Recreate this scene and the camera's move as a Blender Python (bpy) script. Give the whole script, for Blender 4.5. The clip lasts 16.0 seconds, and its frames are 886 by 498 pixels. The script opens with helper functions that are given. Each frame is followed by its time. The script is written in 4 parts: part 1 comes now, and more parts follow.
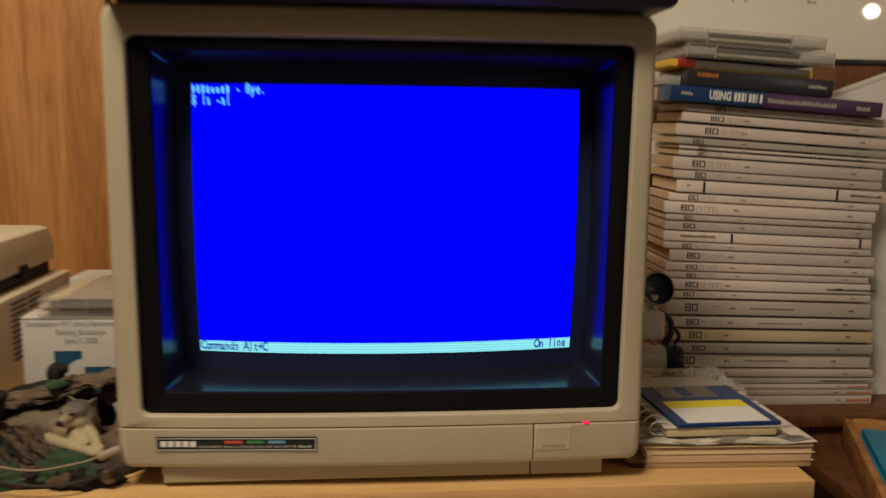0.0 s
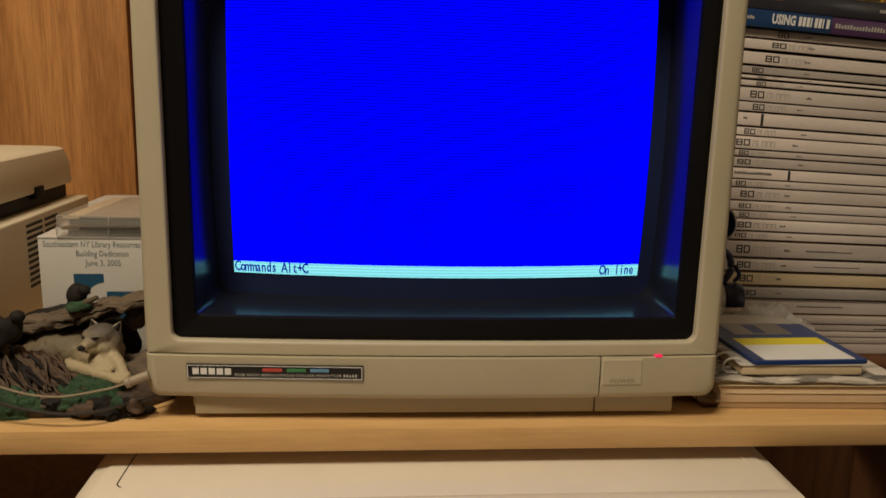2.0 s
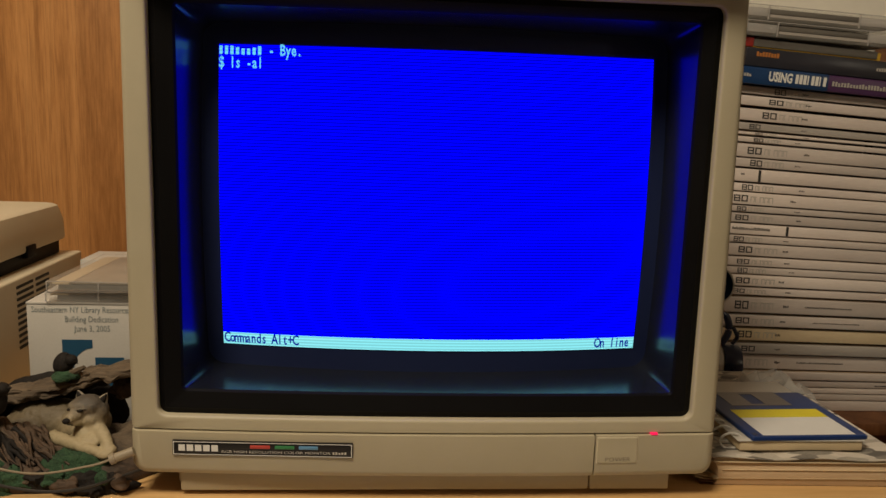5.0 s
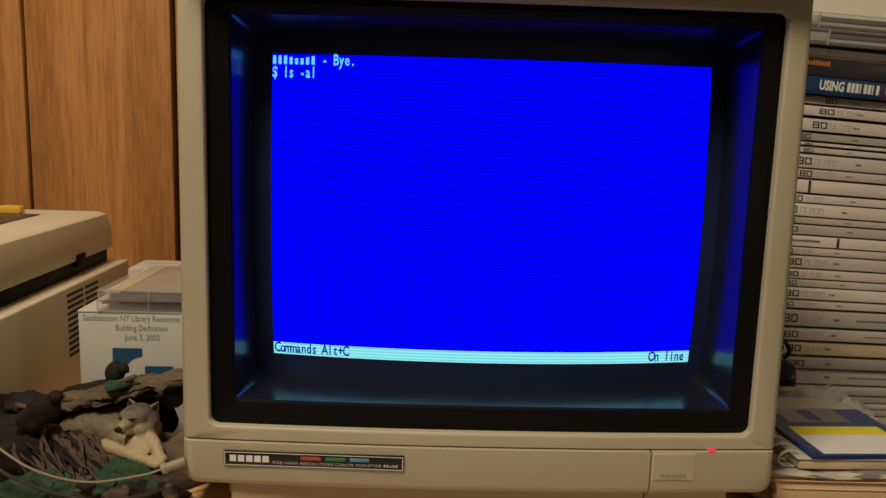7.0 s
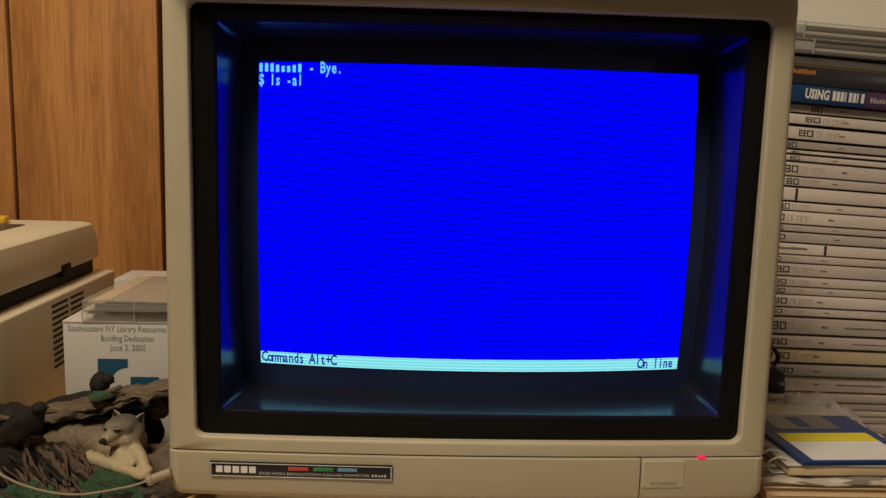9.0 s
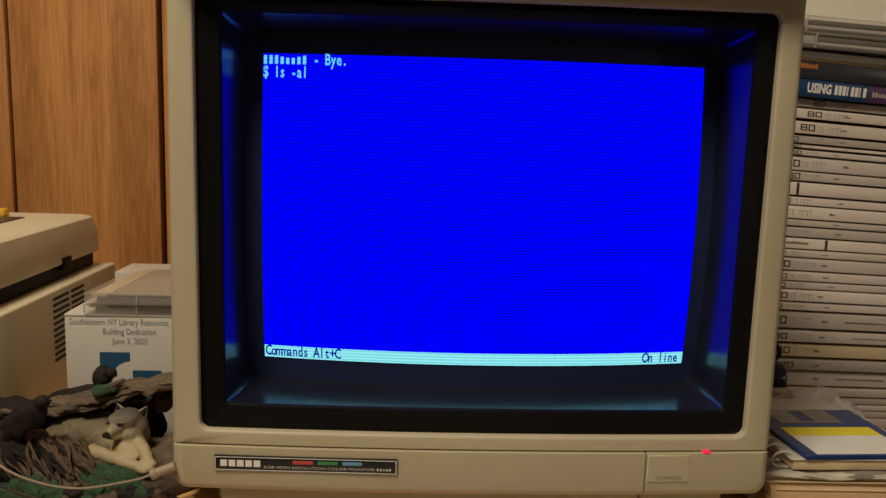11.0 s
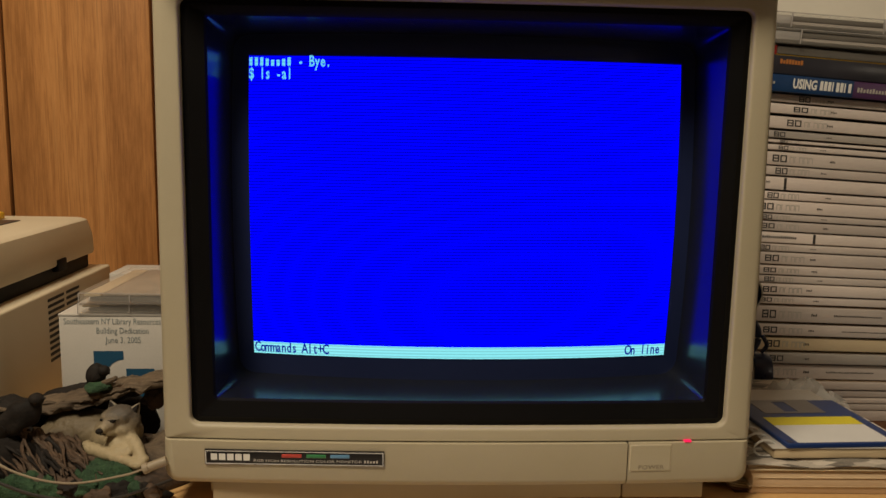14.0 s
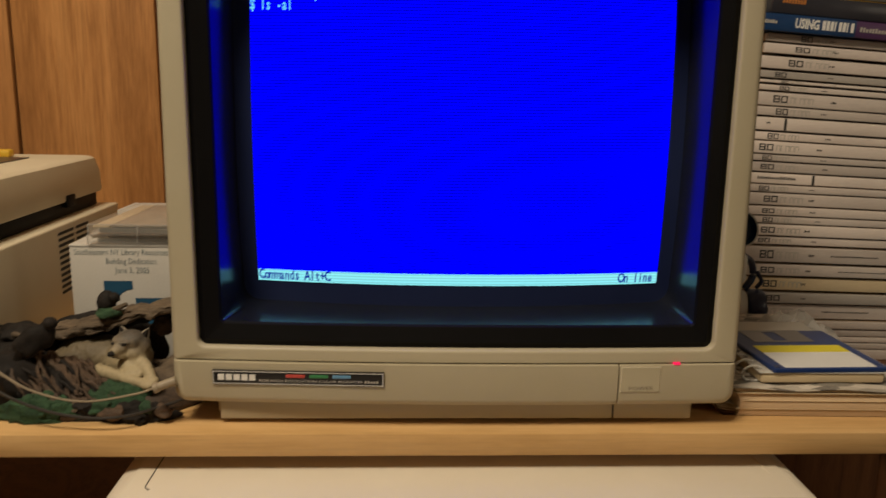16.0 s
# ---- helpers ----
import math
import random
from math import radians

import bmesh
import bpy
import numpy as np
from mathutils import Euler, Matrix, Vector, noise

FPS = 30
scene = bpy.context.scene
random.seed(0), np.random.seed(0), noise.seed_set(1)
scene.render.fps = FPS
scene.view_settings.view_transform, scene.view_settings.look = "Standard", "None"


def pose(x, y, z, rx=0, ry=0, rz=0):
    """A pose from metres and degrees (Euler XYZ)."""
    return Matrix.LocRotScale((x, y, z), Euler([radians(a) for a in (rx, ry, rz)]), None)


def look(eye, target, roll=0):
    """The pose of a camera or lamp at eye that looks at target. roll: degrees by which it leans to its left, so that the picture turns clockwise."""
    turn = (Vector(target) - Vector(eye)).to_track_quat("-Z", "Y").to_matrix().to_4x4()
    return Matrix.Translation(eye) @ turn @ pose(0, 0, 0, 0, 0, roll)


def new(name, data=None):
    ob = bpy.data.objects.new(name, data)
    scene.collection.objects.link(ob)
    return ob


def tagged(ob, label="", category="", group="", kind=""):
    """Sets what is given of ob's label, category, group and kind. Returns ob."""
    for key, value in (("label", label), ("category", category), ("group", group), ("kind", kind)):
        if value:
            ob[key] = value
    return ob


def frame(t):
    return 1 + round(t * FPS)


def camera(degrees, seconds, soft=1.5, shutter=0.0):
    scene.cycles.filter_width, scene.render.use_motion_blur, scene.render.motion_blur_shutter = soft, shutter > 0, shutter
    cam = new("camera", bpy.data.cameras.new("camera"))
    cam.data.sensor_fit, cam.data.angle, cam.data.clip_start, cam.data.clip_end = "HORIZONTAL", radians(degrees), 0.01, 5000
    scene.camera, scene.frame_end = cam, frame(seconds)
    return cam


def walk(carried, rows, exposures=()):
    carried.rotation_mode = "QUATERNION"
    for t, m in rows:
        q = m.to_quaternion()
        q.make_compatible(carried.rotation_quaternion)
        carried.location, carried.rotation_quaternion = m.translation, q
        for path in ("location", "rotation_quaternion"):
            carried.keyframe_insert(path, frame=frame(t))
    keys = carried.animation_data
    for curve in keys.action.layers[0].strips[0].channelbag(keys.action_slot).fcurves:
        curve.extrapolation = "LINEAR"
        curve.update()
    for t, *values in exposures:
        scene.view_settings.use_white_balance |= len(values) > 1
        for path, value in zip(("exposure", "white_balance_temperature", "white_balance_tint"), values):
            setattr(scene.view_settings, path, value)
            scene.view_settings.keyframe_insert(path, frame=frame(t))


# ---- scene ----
cam = camera(58.2, 16.0, soft=1.45, shutter=0.5)
PATH = [
    (0, (0.00180, -0.57614, 1.19004), (0.04593, 0.01485, 1.09633), 0.765),
    (0.5, (-0.00373, -0.47506, 1.14880), (0.06547, 0.11093, 1.04008), 1.192),
    (1, (-0.00767, -0.51285, 1.14349), (0.04910, 0.07048, 1.01505), 1.562),
    (1.5, (-0.02618, -0.51565, 1.17142), (0.01959, 0.06924, 1.04569), 1.293),
    (2, (-0.02892, -0.52031, 1.14759), (0.00834, 0.06564, 1.02396), 1.419),
    (2.5, (-0.02481, -0.52583, 1.13967), (0.01488, 0.05906, 1.01189), 1.503),
    (3, (-0.02340, -0.52580, 1.13914), (0.02101, 0.05851, 1.01028), 1.728),
    (3.5, (-0.02262, -0.52409, 1.13796), (0.02717, 0.05924, 1.00662), 2.116),
    (4, (-0.02422, -0.52360, 1.14212), (0.02820, 0.05965, 1.01144), 1.967),
    (4.5, (-0.02469, -0.51293, 1.15982), (0.02338, 0.07339, 1.04182), 1.415),
    (5, (-0.02339, -0.50824, 1.17634), (0.01303, 0.08198, 1.07474), 1.798),
    (7.5, (-0.04030, -0.49976, 1.17477), (-0.02747, 0.09272, 1.08096), 1.629),
    (8, (-0.03531, -0.49875, 1.16976), (-0.01896, 0.09414, 1.07918), 1.354),
    (8.5, (-0.03329, -0.50329, 1.17568), (-0.01279, 0.09010, 1.08932), 1.557),
    (9, (-0.03702, -0.49970, 1.17294), (-0.01586, 0.09363, 1.08632), 1.556),
    (11.5, (-0.04329, -0.49729, 1.17241), (-0.01748, 0.09510, 1.08072), 1.742),
    (12, (-0.04104, -0.49733, 1.17270), (-0.01304, 0.09528, 1.08310), 1.622),
    (12.5, (-0.03452, -0.50285, 1.17558), (-0.00708, 0.09007, 1.08792), 1.410),
    (13, (-0.03306, -0.50541, 1.17376), (-0.00847, 0.08773, 1.08668), 1.248),
    (13.5, (-0.03055, -0.50537, 1.17359), (-0.00599, 0.08768, 1.08597), 1.220),
    (14, (-0.03149, -0.50923, 1.17039), (-0.00838, 0.08354, 1.08045), 1.031),
    (14.5, (-0.02523, -0.50380, 1.16032), (-0.00324, 0.08772, 1.06223), 0.564),
    (15, (-0.02159, -0.51372, 1.16175), (0.01126, 0.07601, 1.05620), 0.497),
    (15.5, (-0.01996, -0.51751, 1.15925), (0.01564, 0.07102, 1.04804), 0.765),
    (16, (-0.02533, -0.52787, 1.15418), (-0.00719, 0.05915, 1.03138), 0.988),
]
walk(cam, [(t, look(eye, target, roll)) for t, eye, target, roll in PATH],
     exposures=[(0, 0.02), (0.8, 0.0), (2.8, 0.0), (4.1, 0.10), (4.8, -0.05), (14.2, -0.05), (15.4, -0.05), (16, 0.0)])

# ---- light ----
world = bpy.data.worlds.new("room_air")
scene.world = world
world.use_nodes = True
world.node_tree.nodes["Background"].inputs[0].default_value = (1.0, 0.82, 0.6, 1)
world.node_tree.nodes["Background"].inputs[1].default_value = 0.02


def area_lamp(name, at, target, size, watts, colour):
    data = bpy.data.lights.new(name, "AREA")
    data.shape, data.size, data.energy, data.color = "DISK", size, watts, colour
    ob = new(name, data)
    ob.matrix_world = look(at, target)
    return ob


area_lamp("ceiling_lamp", (-0.46, -0.68, 2.38), (-0.05, 0.1, 0.9), 0.5, 28.0, (1.0, 0.86, 0.645))
bulb = bpy.data.lights.new("room_lamp", "POINT")
bulb.energy, bulb.shadow_soft_size, bulb.color = 6.0, 0.024, (1.0, 0.86, 0.66)
new("room_lamp", bulb).matrix_world = pose(2.008, -1.50, 1.670)


# ---- materials ----
def nodes_of(name):
    m = bpy.data.materials.new(name)
    m.use_nodes = True
    t = m.node_tree
    return m, t, t.nodes["Principled BSDF"]


def add(t, kind, **values):
    n = t.nodes.new(kind)
    for key, v in values.items():
        n.inputs[key.replace("_", " ")].default_value = v
    return n


def ramp(t, stops):
    n = t.nodes.new("ShaderNodeValToRGB")
    el = n.color_ramp.elements
    while len(el) < len(stops):
        el.new(0.5)
    for e, (p, c) in zip(el, stops):
        e.position, e.color = p, (*c, 1)
    return n


def coords(t, scale=(1, 1, 1)):
    tc, mp = t.nodes.new("ShaderNodeTexCoord"), t.nodes.new("ShaderNodeMapping")
    mp.inputs["Scale"].default_value = scale
    t.links.new(tc.outputs["Object"], mp.inputs["Vector"])
    return mp.outputs["Vector"]


def surface(name, dark, light, rough=0.5, grain=900.0, stains=18.0, bump=0.15, metal=0.0, stretch=(1, 1, 1), spec=0.5, vary=0.0, step=0.0004):
    """A worn painted, moulded or paper surface: fine grain and broad stains between two tones."""
    m, t, b = nodes_of(name)
    v = coords(t, stretch)
    fine = add(t, "ShaderNodeTexNoise", Scale=grain, Detail=3.0, Roughness=0.6)
    wide = add(t, "ShaderNodeTexNoise", Scale=stains, Detail=5.0, Roughness=0.62)
    for n in (fine, wide):
        t.links.new(v, n.inputs["Vector"])
    mix = t.nodes.new("ShaderNodeMix")
    mix.inputs[0].default_value = 0.35
    t.links.new(wide.outputs[0], mix.inputs[2])
    t.links.new(fine.outputs[0], mix.inputs[3])
    c = ramp(t, [(0.3, dark), (0.7, light)])
    t.links.new(mix.outputs[0], c.inputs[0])
    out = c.outputs[0]
    if vary:
        info, hsv = t.nodes.new("ShaderNodeObjectInfo"), t.nodes.new("ShaderNodeHueSaturation")
        mr = add(t, "ShaderNodeMapRange")
        mr.inputs[3].default_value, mr.inputs[4].default_value = 1 - vary, 1 + vary * 0.4
        t.links.new(info.outputs["Random"], mr.inputs[0])
        t.links.new(mr.outputs[0], hsv.inputs["Value"])
        t.links.new(out, hsv.inputs["Color"])
        out = hsv.outputs[0]
    t.links.new(out, b.inputs["Base Color"])
    r = add(t, "ShaderNodeMapRange")
    r.inputs[3].default_value, r.inputs[4].default_value = max(0.02, rough - 0.08), min(1, max(0.03, rough * 1.25))
    t.links.new(wide.outputs[0], r.inputs[0])
    t.links.new(r.outputs[0], b.inputs["Roughness"])
    b.inputs["Metallic"].default_value = metal
    b.inputs["Specular IOR Level"].default_value = spec
    if bump:
        bm_ = add(t, "ShaderNodeBump", Strength=bump, Distance=step)
        t.links.new(fine.outputs[0], bm_.inputs["Height"])
        t.links.new(bm_.outputs[0], b.inputs["Normal"])
    return m


def wood(name, dark, mid, light, rough=0.45, rings=14.0, along="z", bump=0.25, stops=(0.2, 0.42, 0.68), pores=0.0):
    """Long-grained wood: stretched noise for the figure, finer streaks for the pores."""
    m, t, b = nodes_of(name)
    lo = {"z": (1, 1, 0.045), "x": (0.05, 1, 1), "y": (1, 0.05, 1)}[along]
    v = coords(t, lo)
    figure = add(t, "ShaderNodeTexNoise", Scale=rings, Detail=4.0, Roughness=0.55, Distortion=0.9)
    streak = add(t, "ShaderNodeTexNoise", Scale=rings * 16, Detail=4.0, Roughness=0.7)
    t.links.new(v, figure.inputs["Vector"])
    t.links.new(coords(t, tuple(min(1, 2.6 * q) if q < 1 else 1 for q in lo)), streak.inputs["Vector"])
    bands = t.nodes.new("ShaderNodeMath")
    bands.operation = "PINGPONG"
    scaled = t.nodes.new("ShaderNodeMath")
    scaled.operation = "MULTIPLY"
    scaled.inputs[1].default_value = 5.0
    t.links.new(figure.outputs[0], scaled.inputs[0])
    t.links.new(scaled.outputs[0], bands.inputs[0])
    bands.inputs[1].default_value = 0.5
    mix = t.nodes.new("ShaderNodeMix")
    mix.inputs[0].default_value = 0.55
    t.links.new(bands.outputs[0], mix.inputs[2])
    t.links.new(streak.outputs[0], mix.inputs[3])
    c = ramp(t, list(zip(stops, (dark, mid, light))))
    t.links.new(mix.outputs[0], c.inputs[0])
    out = c.outputs[0]
    if pores:
        # short dark pores along the grain, gathered in bands
        fine = add(t, "ShaderNodeTexNoise", Scale=rings * 70, Detail=2.0, Roughness=0.5)
        t.links.new(coords(t, tuple(0.02 if q < 1 else 1 for q in lo)), fine.inputs["Vector"])
        r = add(t, "ShaderNodeMapRange")
        r.inputs[1].default_value, r.inputs[2].default_value = 0.50, 0.68
        r.inputs[3].default_value, r.inputs[4].default_value = 0.0, pores
        t.links.new(fine.outputs[0], r.inputs[0])
        dots = t.nodes.new("ShaderNodeMix")
        dots.data_type = "RGBA"
        dots.inputs[7].default_value = (*[q * 0.5 for q in dark], 1)
        t.links.new(r.outputs[0], dots.inputs[0])
        t.links.new(out, dots.inputs[6])
        out = dots.outputs[2]
    t.links.new(out, b.inputs["Base Color"])
    b.inputs["Roughness"].default_value = rough
    bn = add(t, "ShaderNodeBump", Strength=bump, Distance=0.0005)
    t.links.new(streak.outputs[0], bn.inputs["Height"])
    t.links.new(bn.outputs[0], b.inputs["Normal"])
    return m


def plain(name, colour, rough=0.5, metal=0.0, spec=0.5):
    m, t, b = nodes_of(name)
    b.inputs["Base Color"].default_value = (*colour, 1)
    b.inputs["Roughness"].default_value = rough
    b.inputs["Metallic"].default_value = metal
    b.inputs["Specular IOR Level"].default_value = spec
    return m


def glow(name, colour, strength, lines=0.0):
    """What gives off light; lines: the depth of the tube's scan lines."""
    m, t, b = nodes_of(name)
    b.inputs["Base Color"].default_value = (0.0, 0.0, 0.0, 1)
    b.inputs["Roughness"].default_value = 0.4
    b.inputs["Specular IOR Level"].default_value = 0.0
    b.inputs["Emission Color"].default_value = (*colour, 1)
    b.inputs["Emission Strength"].default_value = strength
    if lines:
        v = coords(t)
        w = add(t, "ShaderNodeTexWave", Scale=SCAN / 20 * 10 / math.pi)
        w.bands_direction = "Z"
        t.links.new(v, w.inputs["Vector"])
        r = add(t, "ShaderNodeMapRange")
        r.inputs[3].default_value, r.inputs[4].default_value = strength * (1 - lines), strength
        t.links.new(w.outputs["Fac"], r.inputs[0])
        t.links.new(r.outputs[0], b.inputs["Emission Strength"])
    return m


def clear(name, colour, alpha, rough):
    m, t, b = nodes_of(name)
    b.inputs["Base Color"].default_value = (*colour, 1)
    b.inputs["Alpha"].default_value = alpha
    b.inputs["Roughness"].default_value = rough
    return m


SCAN = 900.0
CASE = surface("putty_case_plastic", (0.40, 0.345, 0.235), (0.47, 0.41, 0.29), 0.5, 2600, 9, 0.25, step=0.00012)
CASE2 = surface("cream_device_plastic", (0.62, 0.545, 0.43), (0.72, 0.645, 0.53), 0.42, 2400, 7, 0.2, step=0.00012)
PRINTER = surface("yellowed_printer_plastic", (0.56, 0.485, 0.35), (0.66, 0.58, 0.425), 0.5, 2200, 8, 0.25, step=0.00015)
BLACK = surface("black_bezel_plastic", (0.003, 0.0027, 0.003), (0.005, 0.0045, 0.0045), 0.5, 1800, 12, 0.12, step=0.0001, spec=0.12)
# blue in the hood and tube colours stands for the screen's scattered glow
HOOD = surface("smooth_black_hood_plastic", (0.007, 0.008, 0.013), (0.012, 0.014, 0.02), 0.24, 1500, 10, 0.03, step=0.0001, spec=1.0)
TUBE = surface("dark_tube_glass_with_glow", (0.014, 0.021, 0.068), (0.018, 0.028, 0.084), 0.35, 900, 6, 0.0, spec=0.3)
RASTER = glow("blue_phosphor", (0.0, 0.0, 1.0), 2.0, 0.78)
GLYPH = glow("pale_cyan_phosphor", (0.17, 0.74, 1.0), 1.0, 0.25)
BAR = glow("cyan_white_phosphor", (0.30, 0.93, 1.0), 1.0, 0.3)
INK = glow("blue_phosphor_dim", (0.0, 0.02, 0.62), 0.5)
LED = glow("red_led", (1.0, 0.02, 0.10), 1.1)
BADGE = plain("black_badge_foil", (0.012, 0.011, 0.011), 0.35)
SILVER = plain("silver_print", (0.62, 0.6, 0.55), 0.35, 0.6)
RED = surface("red_foil", (0.42, 0.045, 0.035), (0.5, 0.07, 0.05), 0.4)
GREEN = surface("green_foil", (0.03, 0.17, 0.06), (0.045, 0.22, 0.08), 0.4)
BLUE = surface("blue_foil", (0.10, 0.24, 0.40), (0.14, 0.30, 0.48), 0.4)
SEAM = plain("seam_shadow_gap", (0.03, 0.026, 0.02), 0.8)
PINE = wood("pale_shelf_board", (0.52, 0.305, 0.115), (0.62, 0.38, 0.160), (0.69, 0.445, 0.205), 0.42, 9.0, "x", 0.12, (0.2, 0.42, 0.68), 0.18)
PANEL = wood("brown_wall_panelling", (0.33, 0.140, 0.043), (0.52, 0.240, 0.080), (0.64, 0.320, 0.116), 0.36, 9.0, "z", 0.25, (0.20, 0.42, 0.64), 0.34)
OAK = wood("dark_desk_wood", (0.085, 0.03, 0.01), (0.15, 0.058, 0.02), (0.2, 0.085, 0.03), 0.5, 14.0, "z", 0.2)
OAKX = wood("brown_tray_wood", (0.24, 0.095, 0.03), (0.42, 0.19, 0.06), (0.52, 0.26, 0.09), 0.45, 14.0, "x", 0.2)
WALL = surface("cream_wall_paint", (0.62, 0.56, 0.45), (0.7, 0.64, 0.52), 0.8, 240, 3, 0.15)
BOARD = surface("white_enamel_board", (0.74, 0.70, 0.61), (0.8, 0.76, 0.67), 0.0, 60, 2, 0.0)
PAPER = surface("white_spine_paper", (0.56, 0.475, 0.425), (0.75, 0.655, 0.59), 0.42, 700, 30, 0.1, stretch=(0.15, 1, 1), vary=0.24)
PAGES = surface("aged_page_edges", (0.46, 0.31, 0.175), (0.68, 0.51, 0.33), 0.8, 2600, 40, 0.5, stretch=(0.06, 0.06, 1), vary=0.15)
TAN = surface("tan_spine_paper", (0.55, 0.43, 0.26), (0.65, 0.52, 0.34), 0.5, 700, 30, 0.1, stretch=(0.15, 1, 1))
GREY = surface("grey_spine_paper", (0.34, 0.30, 0.27), (0.43, 0.39, 0.35), 0.5, 700, 30, 0.1, stretch=(0.15, 1, 1))
DARKINK = plain("black_print", (0.03, 0.027, 0.024), 0.6)
GREYINK = plain("grey_print", (0.40, 0.37, 0.33), 0.6)
FAINT = plain("faint_print", (0.40, 0.37, 0.32), 0.6)
REDINK = plain("faded_red_print", (0.5, 0.16, 0.1), 0.6)
BOOKBLUE = surface("blue_cover_card", (0.005, 0.028, 0.095), (0.009, 0.045, 0.135), 0.35, 500, 20, 0.1)
PURPLE = surface("purple_cover_card", (0.055, 0.02, 0.07), (0.08, 0.03, 0.10), 0.35, 500, 20, 0.1)
DARKBOX = surface("dark_plastic_sleeve", (0.016, 0.016, 0.022), (0.03, 0.03, 0.04), 0.3, 500, 20, 0.08)
ORANGE = plain("orange_print", (0.42, 0.15, 0.03), 0.5)
WHITEINK = plain("white_print", (0.72, 0.70, 0.66), 0.5)
YELLOW = surface("yellow_card", (0.62, 0.36, 0.02), (0.72, 0.45, 0.04), 0.5)
REDCARD = surface("red_card", (0.28, 0.015, 0.012), (0.36, 0.03, 0.02), 0.5)
DISK = surface("blue_diskette_plastic", (0.006, 0.025, 0.115), (0.009, 0.036, 0.155), 0.38, 1800, 14, 0.15, step=0.0001)
LABELW = surface("white_disk_label", (0.60, 0.585, 0.57), (0.68, 0.665, 0.65), 0.5, 800, 20, 0.05)
LABELY = surface("yellow_label_band", (0.62, 0.52, 0.02), (0.72, 0.62, 0.03), 0.5, 800, 20, 0.05)
STEEL = surface("brushed_shutter_metal", (0.20, 0.19, 0.18), (0.30, 0.285, 0.27), 0.35, 1200, 30, 0.1, metal=0.8, stretch=(0.1, 1, 1))
CARD = surface("white_box_card", (0.46, 0.43, 0.385), (0.54, 0.51, 0.465), 0.55, 600, 10, 0.08)
TEALINK = surface("teal_print", (0.010, 0.058, 0.115), (0.014, 0.075, 0.145), 0.5)
TEXTINK = plain("grey_blue_print", (0.19, 0.225, 0.225), 0.6)
DARKTRAY = surface("dark_grey_disc_tray", (0.035, 0.032, 0.03), (0.06, 0.055, 0.05), 0.35)
TRAY = surface("grey_disc_tray", (0.10, 0.09, 0.078), (0.15, 0.135, 0.115), 0.4)
WHITEP = surface("white_gloss_plastic", (0.66, 0.64, 0.60), (0.74, 0.72, 0.68), 0.3, 900, 12, 0.05)
NAVY = surface("navy_plastic", (0.008, 0.012, 0.04), (0.014, 0.02, 0.06), 0.3, 900, 12, 0.05)
CYANP = surface("deep_blue_dish_plastic", (0.005, 0.02, 0.06), (0.008, 0.03, 0.085), 0.3, 900, 12, 0.05)
TURQ = surface("turquoise_folder_plastic", (0.007, 0.19, 0.34), (0.013, 0.26, 0.45), 0.38, 900, 12, 0.05)
# own colour of the birds; also stands for the shade inside the den
DARKRESIN = surface("dark_resin_and_den_shade", (0.006, 0.005, 0.0045), (0.024, 0.019, 0.016), 0.7, 500, 80, 0.5, step=0.001, spec=0.2)
BOOKLET = surface("brown_printed_paper", (0.20, 0.15, 0.10), (0.42, 0.34, 0.25), 0.5, 300, 45, 0.0)
FROST = clear("frosted_case_plastic", (0.50, 0.47, 0.44), 0.62, 0.25)
BARK = surface("painted_resin_bark", (0.024, 0.015, 0.009), (0.18, 0.127, 0.078), 0.75, 420, 110, 0.9, stretch=(0.09, 1, 1), step=0.0016)
TWIG = surface("brown_resin_roots", (0.018, 0.011, 0.007), (0.125, 0.074, 0.042), 0.7, 420, 70, 0.8, stretch=(0.4, 1, 1), step=0.0015)
MOSS = surface("green_resin_moss", (0.008, 0.028, 0.012), (0.045, 0.105, 0.045), 0.8, 700, 120, 1.0, step=0.002)
FURD = surface("grey_resin_coat", (0.10, 0.085, 0.065), (0.3, 0.25, 0.18), 0.65, 800, 60, 0.5, step=0.0008)


